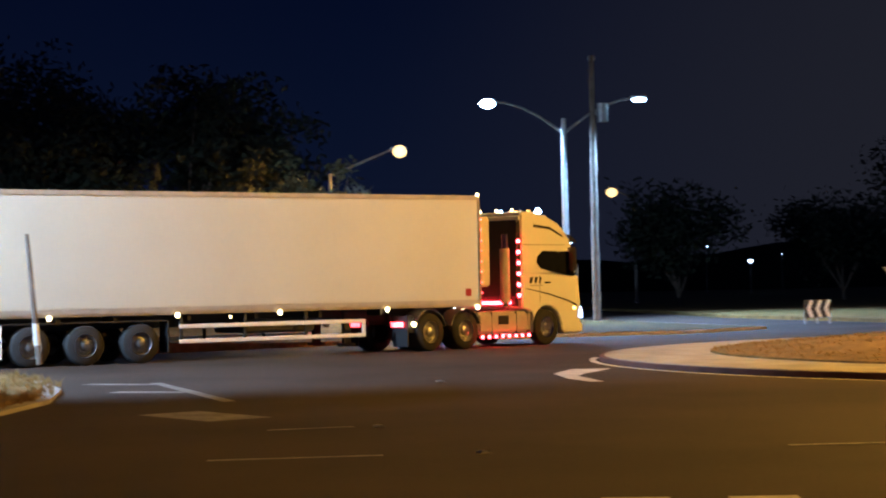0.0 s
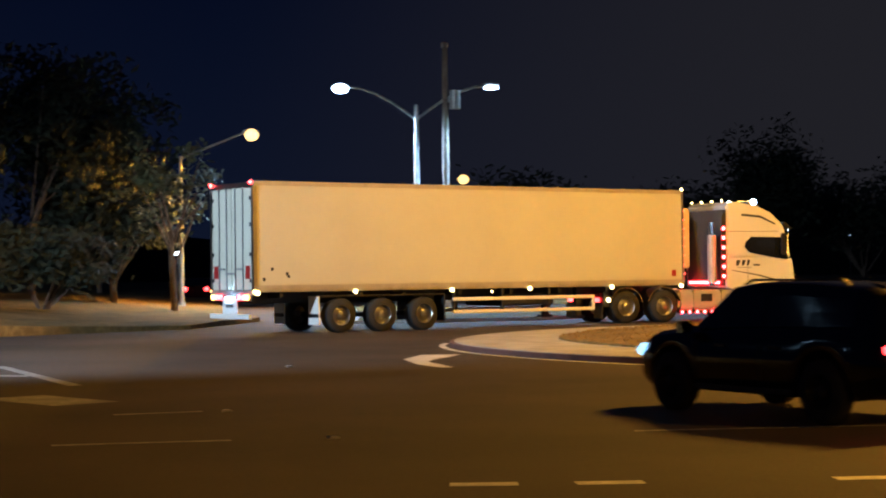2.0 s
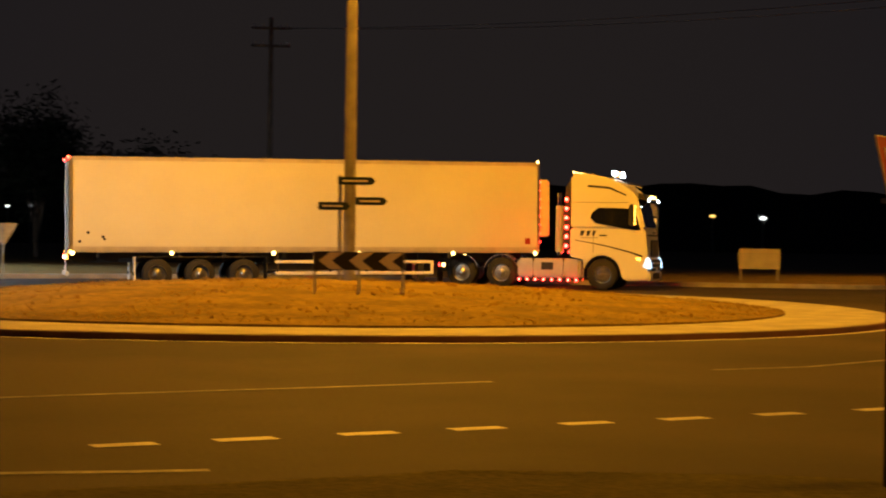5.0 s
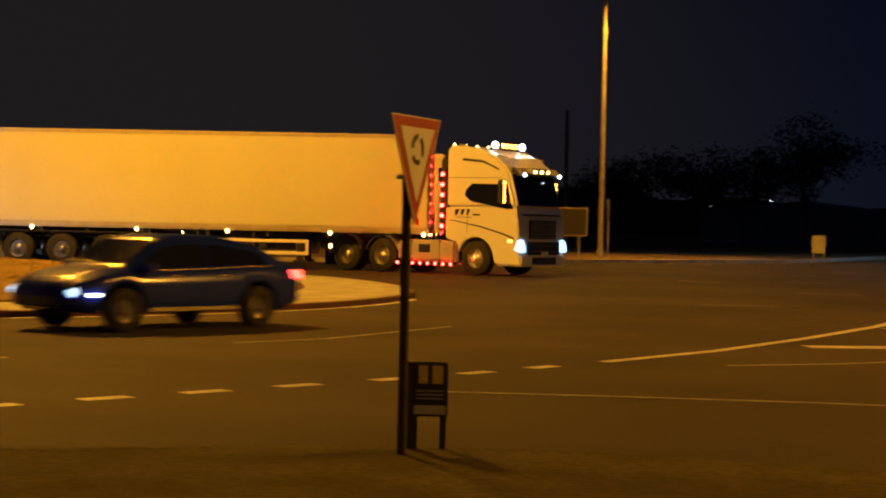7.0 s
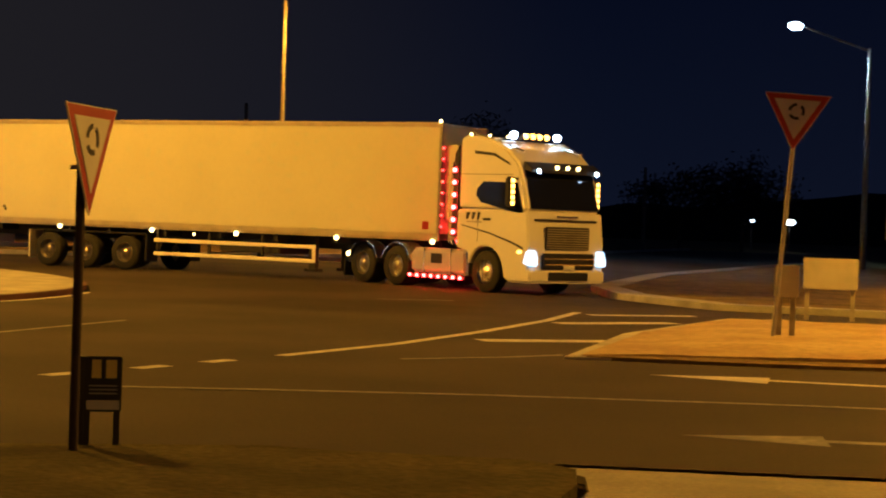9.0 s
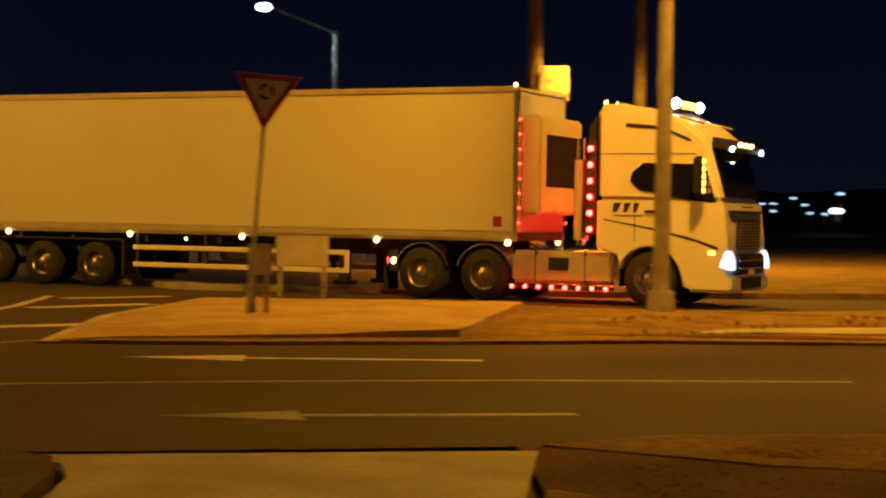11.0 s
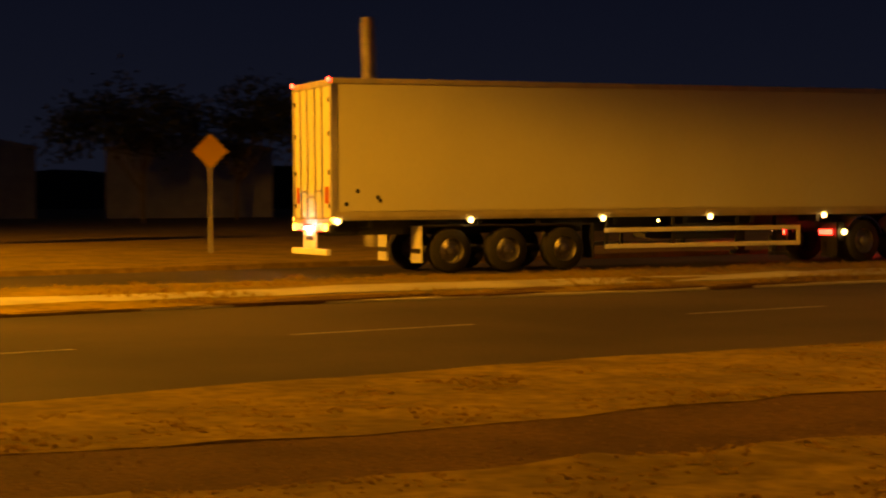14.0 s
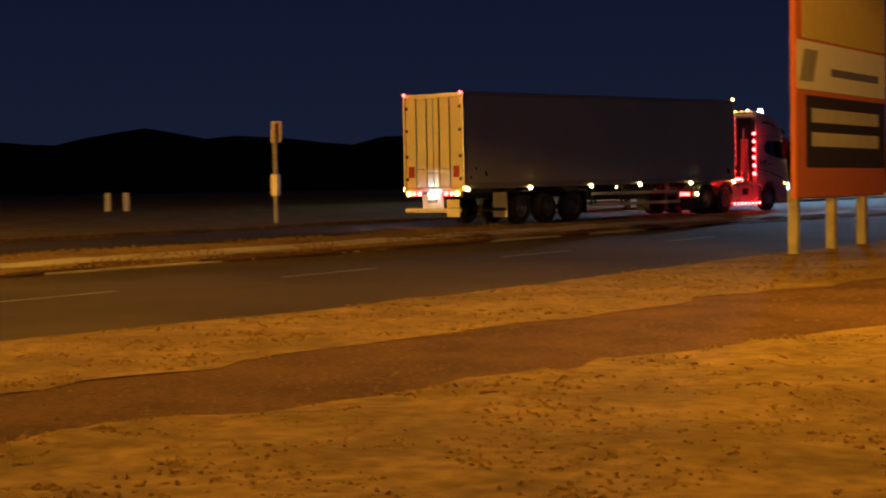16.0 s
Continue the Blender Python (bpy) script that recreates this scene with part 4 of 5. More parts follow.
    # plain shapes in place of the maker's mark on the door
    for s in (-1, 1):
        for k, (x, w) in enumerate(((3.27, 0.17), (3.48, 0.15), (3.67, 0.13))):
            part("door_mark", prism([(x, 1.73), (x + w * 0.5, 1.73), (x + w, 1.9), (x + 0.02, 1.9)], min(s * W, s * (W + 0.006)), max(s * W, s * (W + 0.006))), "signblack", root)
        part("lettering_bar", box(3.3, 3.85, min(s * W, s * (W + 0.005)), max(s * W, s * (W + 0.005)), 1.655, 1.685), "galv", root)
    return root


SHAPES = {  # along the car: place, belt height, top height, half widths at the middle and the roof
    "wagon": ([-2.2, -2.12, -1.95, -1.7, -0.8, 0.0, 0.4, 1.05, 1.3, 1.8, 2.08, 2.2],
              [0.84, 0.95, 0.99, 1.0, 0.98, 0.96, 0.95, 0.94, 0.93, 0.88, 0.78, 0.62],
              [0.9, 1.12, 1.36, 1.48, 1.53, 1.53, 1.48, 1.02, 0.99, 0.94, 0.83, 0.66],
              [0.79, 0.84, 0.88, 0.9, 0.9, 0.9, 0.9, 0.89, 0.88, 0.84, 0.75, 0.62],
              [0.66, 0.67, 0.67, 0.69, 0.7, 0.7, 0.7, 0.76, 0.77, 0.72, 0.62, 0.5]),
    "hatch": ([-2.25, -2.15, -1.8, -1.35, -0.6, 0.1, 0.5, 1.25, 1.6, 1.98, 2.18, 2.25],
              [0.76, 0.9, 0.93, 0.92, 0.9, 0.88, 0.87, 0.86, 0.82, 0.74, 0.63, 0.5],
              [0.82, 0.98, 1.12, 1.29, 1.41, 1.42, 1.37, 0.94, 0.89, 0.8, 0.69, 0.55],
              [0.74, 0.81, 0.87, 0.89, 0.9, 0.9, 0.9, 0.88, 0.86, 0.79, 0.68, 0.58],
              [0.62, 0.61, 0.6, 0.61, 0.63, 0.64, 0.65, 0.75, 0.74, 0.67, 0.57, 0.47])}


def car(name, label, paint, suv):
    """A car with its nose along +x and its middle at the origin; its skin is drawn through cross-sections."""
    root = tagged(new(name), label, "car")
    xs, belts, tops, mids, roofs = SHAPES["wagon" if suv else "hatch"]
    r = 0.35 if suv else 0.32
    ax = (-1.28, 1.32)
    h = xs[-1]

    def at(x):
        return [float(np.interp(x, xs, row)) for row in (belts, tops, mids, roofs)]

    def under(x):
        z = 0.27 + 0.1 * smooth_step(h - 0.5, h, abs(x))
        for a in ax:
            if abs(x - a) < r + 0.06:
                z = max(z, r + math.sqrt((r + 0.06) ** 2 - (x - a) ** 2))
        return z

    def half(x):
        b, t, m, w = at(x)
        u = under(x)
        b = max(b, u + 0.08)
        z1 = max(u + 0.03, 0.42)
        z2 = min(max(z1 + 0.02, 0.66), b - 0.03)
        return [(m * 0.55, u), (m - 0.05, u), (m - 0.012, z1), (m, z2), (m - 0.03, b - 0.02), (m - 0.075, b + 0.01), (w, t - 0.05), (w - 0.07, t - 0.008), (w * 0.45, t + 0.008)]

    def skin(spots, ring):
        bm = bmesh.new()
        loops = []
        for x in spots:
            pts = ring(x)
            loops.append([bm.verts.new((x, y, z)) for y, z in pts] + [bm.verts.new((x, -y, z)) for y, z in pts[::-1]])
        for p, q in zip(loops, loops[1:]):
            for k in range(len(p)):
                n = (k + 1) % len(p)
                bm.faces.new((p[k], p[n], q[n], q[k]))
        bm.faces.new(loops[0][::-1])
        bm.faces.new(loops[-1])
        bmesh.ops.recalc_face_normals(bm, faces=bm.faces)
        return bm

    part("body", skin([-h + 2 * h * i / 88 for i in range(89)], half), paint, root, smooth=True)

    def pane(pts, lift):
        """A thin pane over a grid of points, lifted off the skin along lift."""
        bm = bmesh.new()
        up = Vector(lift)
        outer = [[bm.verts.new(Vector(p) + up) for p in row] for row in pts]
        inner = [[bm.verts.new(Vector(p) - up) for p in row] for row in pts]
        for i in range(len(pts) - 1):
            for k in range(len(pts[0]) - 1):
                bm.faces.new((outer[i][k], outer[i + 1][k], outer[i + 1][k + 1], outer[i][k + 1]))
                bm.faces.new((inner[i][k], inner[i][k + 1], inner[i + 1][k + 1], inner[i + 1][k]))
        bmesh.ops.recalc_face_normals(bm, faces=bm.faces)
        return bm

    rear, front = (-1.72, 0.86) if suv else (-1.5, 0.98)
    split = -0.3
    for s in (-1, 1):
        for x0, x1 in ((rear, split - 0.03), (split + 0.03, front)):
            grid = []
            for i in range(9):
                x = x0 + (x1 - x0) * i / 8
                (ya, za), (yb, zb) = half(x)[5], half(x)[6]
                lo, hi = 0.1, max(0.14, 0.9 - 0.05 / max(0.05, zb - za))
                grid.append([(x, s * (ya + (yb - ya) * f), za + (zb - za) * f) for f in (lo, (lo + hi) / 2, hi)])
            part("side_window", pane(grid, (0, s * 0.008, 0.002)), "glass", root, "dark side window")
        for x in ax:
            hub = wheel(root, "wheel", x, s * 0.885, r, 0.21, "black" if suv else "alu")
            SPINNING.append((hub, r, name))
        b, t, m, w = at(h - 0.14)
        lamp_z = b - 0.06
        part("headlight", prism([(h - 0.42, lamp_z + 0.04), (h - 0.1, lamp_z - 0.1), (h - 0.05, lamp_z - 0.02), (h - 0.16, lamp_z + 0.05), (h - 0.42, lamp_z + 0.09)], *sorted((s * (m - 0.34), s * (m + 0.02))), 0.015), "headlight", root, "lit white headlight")
        if suv:
            part("tail_light", prism([(-h - 0.03, 0.77), (-h + 0.3, 0.8), (-h + 0.3, 0.86), (-h - 0.03, 0.87)], *sorted((s * 0.42, s * 0.8)), 0.012), "redlamp", root, "glowing red tail light")
            part("roof_rail", prism([(-1.5, 1.5), (-1.4, 1.57), (0.1, 1.57), (0.25, 1.5), (0.2, 1.5), (0.08, 1.545), (-1.38, 1.545), (-1.45, 1.5)], *sorted((s * 0.62, s * 0.65))), "black", root)
        else:
            part("tail_light", prism([(-h - 0.01, 0.74), (-h + 0.2, 0.76), (-h + 0.24, 0.88), (-h + 0.03, 0.88)], *sorted((s * 0.5, s * 0.835)), 0.012), "redlamp", root, "glowing red tail light")
            part("fog_indicator", box(h - 0.5, h - 0.32, *sorted((s * 0.8, s * 0.865)), 0.52, 0.57, 0.01), "farwhite", root)
            part("window_trim", pane([[(x, s * (half(x)[5][0] + 0.002), half(x)[5][1] + dz) for dz in (0.005, 0.025)] for x in (-1.6, -1.0, -0.4, 0.3, 1.0)], (0, s * 0.006, 0)), "chrome", root)
        part("mirror", box(0.86, 1.04, *sorted((s * 0.86, s * 1.06)), at(0.95)[0] + 0.0, at(0.95)[0] + 0.14, 0.035), paint, root)
        part("sill_trim", box(ax[0] + 0.45, ax[1] - 0.45, *sorted((s * 0.86, s * 0.9)), 0.29, 0.35, 0.01), "black" if suv else "chrome", root)
        for x in (split, 0.85):
            part("door_seam", box(x - 0.005, x + 0.005, *sorted((s * 0.89, s * 0.902)), 0.42, 0.84), "black", root)
        for x in (-0.55, 0.4):
            part("door_handle", box(x - 0.1, x + 0.1, *sorted((s * 0.875, s * 0.915)), 0.79, 0.825, 0.01), "chrome" if not suv else "black", root)

    def across(x0, x1, inset):
        rows = []
        for i in range(7):
            x = x0 + (x1 - x0) * i / 6
            _, t, _, w = at(x)
            rows.append([(x, (w - inset) * f, t + 0.004 + (0.006 if abs(f) < 0.5 else 0.0)) for f in (-0.94, -0.45, 0.0, 0.45, 0.94)])
        return rows
    part("windscreen", pane(across(1.0 if suv else 1.18, 0.5 if suv else 0.6, 0.05), (0.006, 0, 0.008)), "glass", root, "dark raked windscreen")
    part("rear_window", pane(across(-2.08, -1.98, 0.07) if suv else across(-2.05, -1.4, 0.06), (-0.006, 0, 0.008)), "glass", root, "dark rear window")
    plate = part("number_plate", box(-h - 0.04, -h - 0.005, -0.26, 0.26, 0.66, 0.78, 0.004), "signwhite", root, "pale number plate")
    part("plate_bar", box(-h - 0.046, -h - 0.041, -0.2, 0.2, 0.7, 0.74), "signblack", plate)
    part("rear_bumper", box(-h - 0.03, -h + 0.2, -0.74, 0.74, 0.34, 0.52, 0.06), "black" if suv else paint, root)
    part("bumper_grille", box(h - 0.1, h + 0.012, -0.42, 0.42, 0.36, 0.54, 0.03), "black", root)
    for y in (-0.12, 0.12):
        part("plate_lamp", box(-h - 0.05, -h - 0.02, y - 0.03, y + 0.03, 0.79, 0.805), "farwhite", root)
    if suv:
        part("spoiler", prism([(-2.03, 1.44), (-1.8, 1.5), (-1.75, 1.535), (-2.05, 1.47)], -0.6, 0.6, 0.008), paint, root)
        part("wiper", box(-2.14, -2.12, -0.25, 0.2, 1.05, 1.07), "black", root)
    return root


semi_trailer = trailer()
truck = prime_mover()
black_suv = car("suv", "black four-wheel drive wagon with red tail lights", "suv", True)
black_suv.scale = (0.92, 0.92, 0.92)
blue_hatch = car("hatchback", "dark blue hatchback with lit headlights", "bluecar", False)
blue_hatch.scale = (0.93, 0.93, 0.93)


# ================= street furniture =================
def polar(az, d):
    """A place by its bearing from the camera, in degrees to the right of +y."""
    return d * math.sin(radians(az)), d * math.cos(radians(az))


def double_lamp():
    lamp_post = thing("street_lamp", (29.5, 70.6, ground_z(29.5, 70.6)), -21, "grey street lamp with two curved arms and white lamps", "street lamp")
    part("post", cyl((0, 0, 0), (0, 0, 8.95), 0.16, 0.1), "galv", lamp_post)
    for s in (-1, 1):
        arm = bmesh.new()
        pts = [(0, 0, 8.3)] + [(s * 3.0 * u, 0, 8.3 + 1.45 * math.sin(u * math.pi / 2)) for u in (0.15, 0.35, 0.6, 0.85, 1.0)]
        for a, b in zip(pts, pts[1:]):
            bm_cyl(arm, a, b, 0.06, 0.05, 8)
        a = part("arm", arm, "galv", lamp_post)
        part("head", box(2.9 if s > 0 else -3.65, 3.65 if s > 0 else -2.9, -0.18, 0.18, 9.72, 9.88, 0.05), "galv", a)
        part("lens", ball((s * 3.3, 0, 9.68), 0.36 if s < 0 else 0.32, 0.62 if s < 0 else 0.26), "streetled", a, "bright white lamp", True)
    part("base", cyl((0, 0, 0), (0, 0, 0.5), 0.24, 0.2), "galv", lamp_post)


double_lamp()


def utility_pole(at, height, turn, arms=(0.5,), label="tall grey timber power pole with a cross-arm", lean=0.0, r=0.17, wood="timber"):
    p = thing("power_pole", (*at, ground_z(*at)), turn, label, "power pole", "power poles")
    part("post", cyl((0, 0, -0.2), (lean, 0, height), r, r * 0.65), wood, p)
    for k in arms:
        part("cross_arm", box(-1.1, 1.1, -0.06, 0.06, height - k - 0.06, height - k + 0.06), "timber", p)
        for x in (-0.95, -0.5, 0.5, 0.95):
            part("insulator", cyl((x, 0, height - k + 0.06), (x, 0, height - k + 0.22), 0.04, seg=8), "signwhite", p)
    return p


grey_pole = utility_pole((30.45, 69.6), 11.6, -24, (), "tall grey timber power pole with a transformer")
part("transformer", cyl((0.42, 0, 8.7), (0.42, 0, 9.5), 0.24, seg=14), "galv", grey_pole)
part("bracket", box(0.1, 0.3, -0.06, 0.06, 9.0, 9.2, 0.01), "galv", grey_pole)
part("line_fitting", box(-0.16, 0.16, -0.08, 0.08, 11.35, 11.6, 0.03), "galv", grey_pole)
utility_pole((66.0, 74.4), 14.0, -40, (0.6, 1.6))
utility_pole((92, 21), 5.5, 0, (1.5,), "short service pole with fittings", r=0.2)
utility_pole((134, 24), 6.5, 0, ())
utility_pole((55.2, -3.2), 9.5, 5, (), "brown timber pole beside the far road", r=0.3)
utility_pole((44.28, -32.16), 7.25, 0, (), "leaning pale timber pole on the far verge", lean=0.35, r=0.3, wood="pole")
utility_pole((105, 45), 9.0, 0, ())


def sodium_lamp(at, height, reach, turn, label="tall grey pole with an orange sodium lamp", r=0.12, glow_size=0.3, rise=0.35):
    p = thing("street_lamp", (*at, ground_z(*at)), turn, label, "street lamp", "sodium street lamps")
    part("post", cyl((0, 0, 0), (0, 0, height), r, r * 0.6), "pole", p)
    part("arm", cyl((0, 0, height - 0.1), (reach, 0, height + rise), 0.06, 0.045, 8), "pole", p)
    part("head", box(reach - 0.1, reach + 0.7, -0.16, 0.16, height + rise - 0.03, height + rise + 0.11, 0.05), "galv", p)
    part("lens", ball((reach + 0.35, 0, height + rise - 0.1), glow_size, 0.85), "streetsodium", p, "glowing orange lamp", True)
    part("base", cyl((0, 0, 0), (0, 0, 0.4), r * 1.7, r * 1.5), "pole", p)
    return p


sodium_lamp((20.75, 77.35), 7.0, 2.85, -17.2, glow_size=0.34, rise=1.05)
sodium_lamp((56.0, 120.5), 8.2, 1.5, 180, glow_size=0.42)
sodium_lamp((72.9, 29.5), 13.0, 2.0, 230)
sodium_lamp((29.5, -3.9), 10.0, 0.7, -50, r=0.15)
sodium_lamp((40.8, 126.0), 5.0, 1.0, 180, glow_size=0.4)
sodium_lamp((-0.3, -19.2), 9.2, 2.0, -14)


def led_lamp(at, height, reach, turn, size):
    p = thing("street_lamp", (*at, ground_z(*at)), turn, "tall grey street lamp with a white lamp on an arm", "street lamp", "white street lamps")
    part("post", cyl((0, 0, 0), (0, 0, height), 0.17, 0.09), "galv", p)
    part("arm", cyl((0, 0, height - 0.15), (reach, 0, height + 1.1), 0.06, 0.045, 8), "galv", p)
    part("head", box(reach - 0.2, reach + 0.6, -0.18, 0.18, height + 1.1, height + 1.26, 0.05), "galv", p)
    part("lens", ball((reach + 0.2, 0, height + 1.06), size, 0.55), "streetled", p, "bright white lamp", True)


led_lamp((87.9, 4.9), 10.9, 3.4, 94, 0.38)
# this second post is unseen, added for the white light from the left
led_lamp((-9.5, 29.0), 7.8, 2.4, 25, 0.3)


def mast():
    m = thing("light_mast", (*MAST, 0.5), 0, "tall mast with sodium lamps and direction fingers", "street lamp")
    part("post", cyl((0, 0, -0.4), (0, 0, MAST_TOP - 1.9), 0.145, 0.1, 16), "pole", m)
    for x, y in ((-1.3, -1.6), (1.6, -0.8)):
        a = part("arm", cyl((0, 0, MAST_TOP - 2.0), (x * 0.9, y * 0.9, MAST_TOP + 0.02), 0.06, 0.05, 8), "pole", m)
        part("head", box(x - 0.25, x + 0.25, y - 0.25, y + 0.25, MAST_TOP + 0.02, MAST_TOP + 0.14, 0.04), "galv", a)
    f = thing("finger_post", (MAST[0] - 0.45, MAST[1] - 0.15, 0.45), -44.2, "dark direction fingers on a slim post", "sign")
    part("post", cyl((0, 0, -0.1), (0, 0, 2.6), 0.045, seg=10), "pole", f)
    for x0, x1, z in ((-0.05, 0.72, 2.38), (-0.5, 0.15, 1.8), (0.35, 1.0, 1.92)):
        b = part("finger", prism([(x0, z), (x1, z), (x1 + 0.08, z + 0.09), (x1, z + 0.18), (x0, z + 0.18)], -0.1, -0.06), "signgreen", f, "dark direction board")
        part("lettering_bar", box(x0 + 0.1, x1 - 0.1, -0.105, -0.101, z + 0.07, z + 0.11), "signwhite", b)


mast()


def chevrons(at, turn, base, wide=1.78, high=0.36):
    c = thing("chevron_board", (*at, base), turn, "low black and white chevron board on posts", "sign")
    n = 3
    k0 = wide / 1.78
    part("board", box(-wide / 2, wide / 2, 0.0, 0.03, 0.55, 0.55 + high), "signblack", c)
    for i in range(n):
        x = -wide / 2 + 0.1 + i * wide / n
        for k in (0, 1):
            z0, z1 = (0.55 + high / 2, 0.55 + high - 0.01) if k else (0.55 + high / 2, 0.56)
            a = bmesh.new()
            vs = [(x, z0), (x + 0.26 * k0, z0), (x + 0.48 * k0, z1), (x + 0.22 * k0, z1)]
            f0 = [a.verts.new((u, -0.006, v)) for u, v in vs]
            f1 = [a.verts.new((u, 0.0, v)) for u, v in vs]
            a.faces.new(f0), a.faces.new(f1[::-1])
            for q in range(4):
                a.faces.new((f0[q], f1[q], f1[(q + 1) % 4], f0[(q + 1) % 4]))
            bmesh.ops.recalc_face_normals(a, faces=a.faces)
            part("chevron", a, "signwhite", c, "white chevron stripe")
    for x in (-wide / 2 + 0.02, 0, wide / 2 - 0.02):
        part("post", cyl((x, 0.06, -0.2), (x, 0.06, 0.9), 0.03, seg=8), "galv", c)


chevrons((24.25, 24.65), -44.5, 0.42)
chevrons((34.2, 57.7), -31, -0.35, 0.95, 0.66)


def triangle_sign(at, turn, base, high, side=0.9, tilt=0.0, label="red-bordered give way sign with a roundabout symbol", post="galv", lean=0.0):
    s = thing("give_way_sign", (*at, base), turn, label, "traffic sign", "give way signs")
    s.matrix_world = pose(*at, base, 0, lean, turn)
    post_h = high
    part("post", cyl((0, 0.05, -0.1), (0, 0.05, post_h), 0.031, seg=10), post, s)
    tri = side * 0.866

    def tri_plate(k, y0, y1):
        cz = high - tri / 3
        return prism([(-side / 2 * k, cz + tri / 3 * k), (side / 2 * k, cz + tri / 3 * k), (0, cz - tri * 2 / 3 * k)], y0, y1)
    face = part("face", tri_plate(1.0, -0.012, 0.0), "signred", s, "red triangular border")
    part("edge", tri_plate(1.035, -0.0115, -0.001), "signwhite", face)
    part("panel", tri_plate(0.72, -0.018, -0.013), "signwhite", face, "white triangular panel")
    cz = high - tri / 3 + 0.02
    for k in range(3):
        arc = bmesh.new()
        a0 = 90 + 120 * k
        pts = [(0.13 * side * math.cos(radians(a)), cz + 0.13 * side * math.sin(radians(a))) for a in range(a0, a0 + 86, 12)]
        inn = [(0.085 * side * math.cos(radians(a)), cz + 0.085 * side * math.sin(radians(a))) for a in range(a0 + 84, a0 - 1, -12)]
        part("symbol", bm_prism(arc, pts + inn, -0.022, -0.0185), "signblack", face)
    part("backing", tri_plate(0.98, 0.001, 0.006), "galv", s)
    for z in (high - 0.1, high - 0.4):
        part("bracket", box(-0.08, 0.08, 0.006, 0.09, z, z + 0.03), "galv", s)
    return s


triangle_sign((10.0, 5.35), 5, 0.05, 2.18, 0.78, post="rustpost", label="give way sign with roundabout symbol on a slim dark post")
triangle_sign((25.05, 2.6), -87, 0.07, 3.5, 0.9, lean=4.0)
triangle_sign((35.7, 54.6), 150, 0.05, 1.95, 0.95, label="grey back of a give way sign beyond the roundabout")
triangle_sign((72.4, 29.0), 200, 0.1, 2.7, 0.8, label="grey back of a give way sign by the far pole")


def info_board():
    b = thing("notice_board", (10.3, 5.36, 0.05), -62.4, "small dark two-legged notice board on the verge", "sign")
    for x in (-0.1, 0.09):
        part("leg", box(x - 0.02, x + 0.02, 0.0, 0.04, -0.1, 0.56), "signblack", b)
    part("panel", box(-0.12, 0.12, -0.02, 0.01, 0.22, 0.58, 0.008), "signblack", b)
    part("side_edge", box(-0.155, -0.121, -0.01, 0.03, 0.0, 0.58), "signblack", b)
    for x, w in ((-0.045, 0.06), (0.05, 0.07)):
        part("printed_shape", box(x - w / 2, x + w / 2, -0.026, -0.021, 0.44, 0.56), "yellowboard", b, "pale printed emblem")
    for z in (0.385, 0.36, 0.335):
        part("lettering_bar", box(-0.09, 0.09, -0.026, -0.021, z, z + 0.01), "galv", b)
    part("lettering_panel", box(-0.105, 0.105, -0.026, -0.021, 0.235, 0.295), "greyboard", b)


info_board()


def low_board(at, turn, base, wide, high, label):
    b = thing("site_board", (*at, base), turn, label, "board")
    part("panel", box(-wide / 2, wide / 2, 0, 0.05, 0.45, 0.45 + high, 0.01), "greyboard", b)
    for x in (-wide / 2 + 0.08, wide / 2 - 0.08):
        part("leg", box(x - 0.04, x + 0.04, 0.05, 0.1, -0.1, 0.45 + high), "pole", b)
    return b


low_board((31.6, 2.3), -87, 0.2, 0.95, 0.55, "blank pale board on two legs at the median")
low_board((25.3, 2.45), -87, 0.25, 0.35, 0.45, "small blank plate on the sign's foot")
low_board((59.5, 37.9), -57, 0.2, 1.6, 0.8, "pale board on legs beyond the roundabout")
low_board((70.0, 64.0), -47, 0.1, 2.4, 0.8, "pale concrete block beyond the island")
low_board((79.5, 21.4), -75, 0.1, 0.6, 0.8, "small yellow cabinet on the far verge")


def direction_sign(at, turn, base, wide, high, up, label, face="signgreen", rim="signwhite", bars=2):
    s = thing("direction_sign", (*at, base), turn, label, "traffic sign", "direction signs")
    part("board", box(-wide / 2, wide / 2, 0, 0.04, up, up + high, 0.02), rim, s)
    part("panel", box(-wide / 2 + 0.06, wide / 2 - 0.06, -0.008, -0.001, up + 0.06, up + high - 0.06), face, s)
    for k in range(bars):
        part("lettering_bar", box(-wide * 0.32, wide * 0.3, -0.014, -0.0085, up + high * (0.25 + 0.33 * k), up + high * (0.38 + 0.33 * k)), "greyboard", s)
    for x in (-wide * 0.3, wide * 0.3):
        part("post", cyl((x, 0.08, -0.1), (x, 0.08, up + high), 0.05, seg=8), "galv", s)
    return s


direction_sign((34.0, 82.6), -22, 0.0, 2.1, 0.75, 1.95, "dark direction sign with pale lettering bars")
direction_sign((72.5, 31.0), -67, 0.1, 1.9, 1.3, 1.0, "dark direction sign by the far splitter island", "darkboard", "pole", 0)
direction_sign((56.5, 1.7), -88, 0.1, 1.55, 1.25, 1.45, "dull dark back of a direction sign beside the far road", "darkboard", "pole", 0)
direction_sign(polar(93.95, 55), -93, 0.1, 0.9, 1.1, 5.2, "pale board fixed high beside a pole", "greyboard")


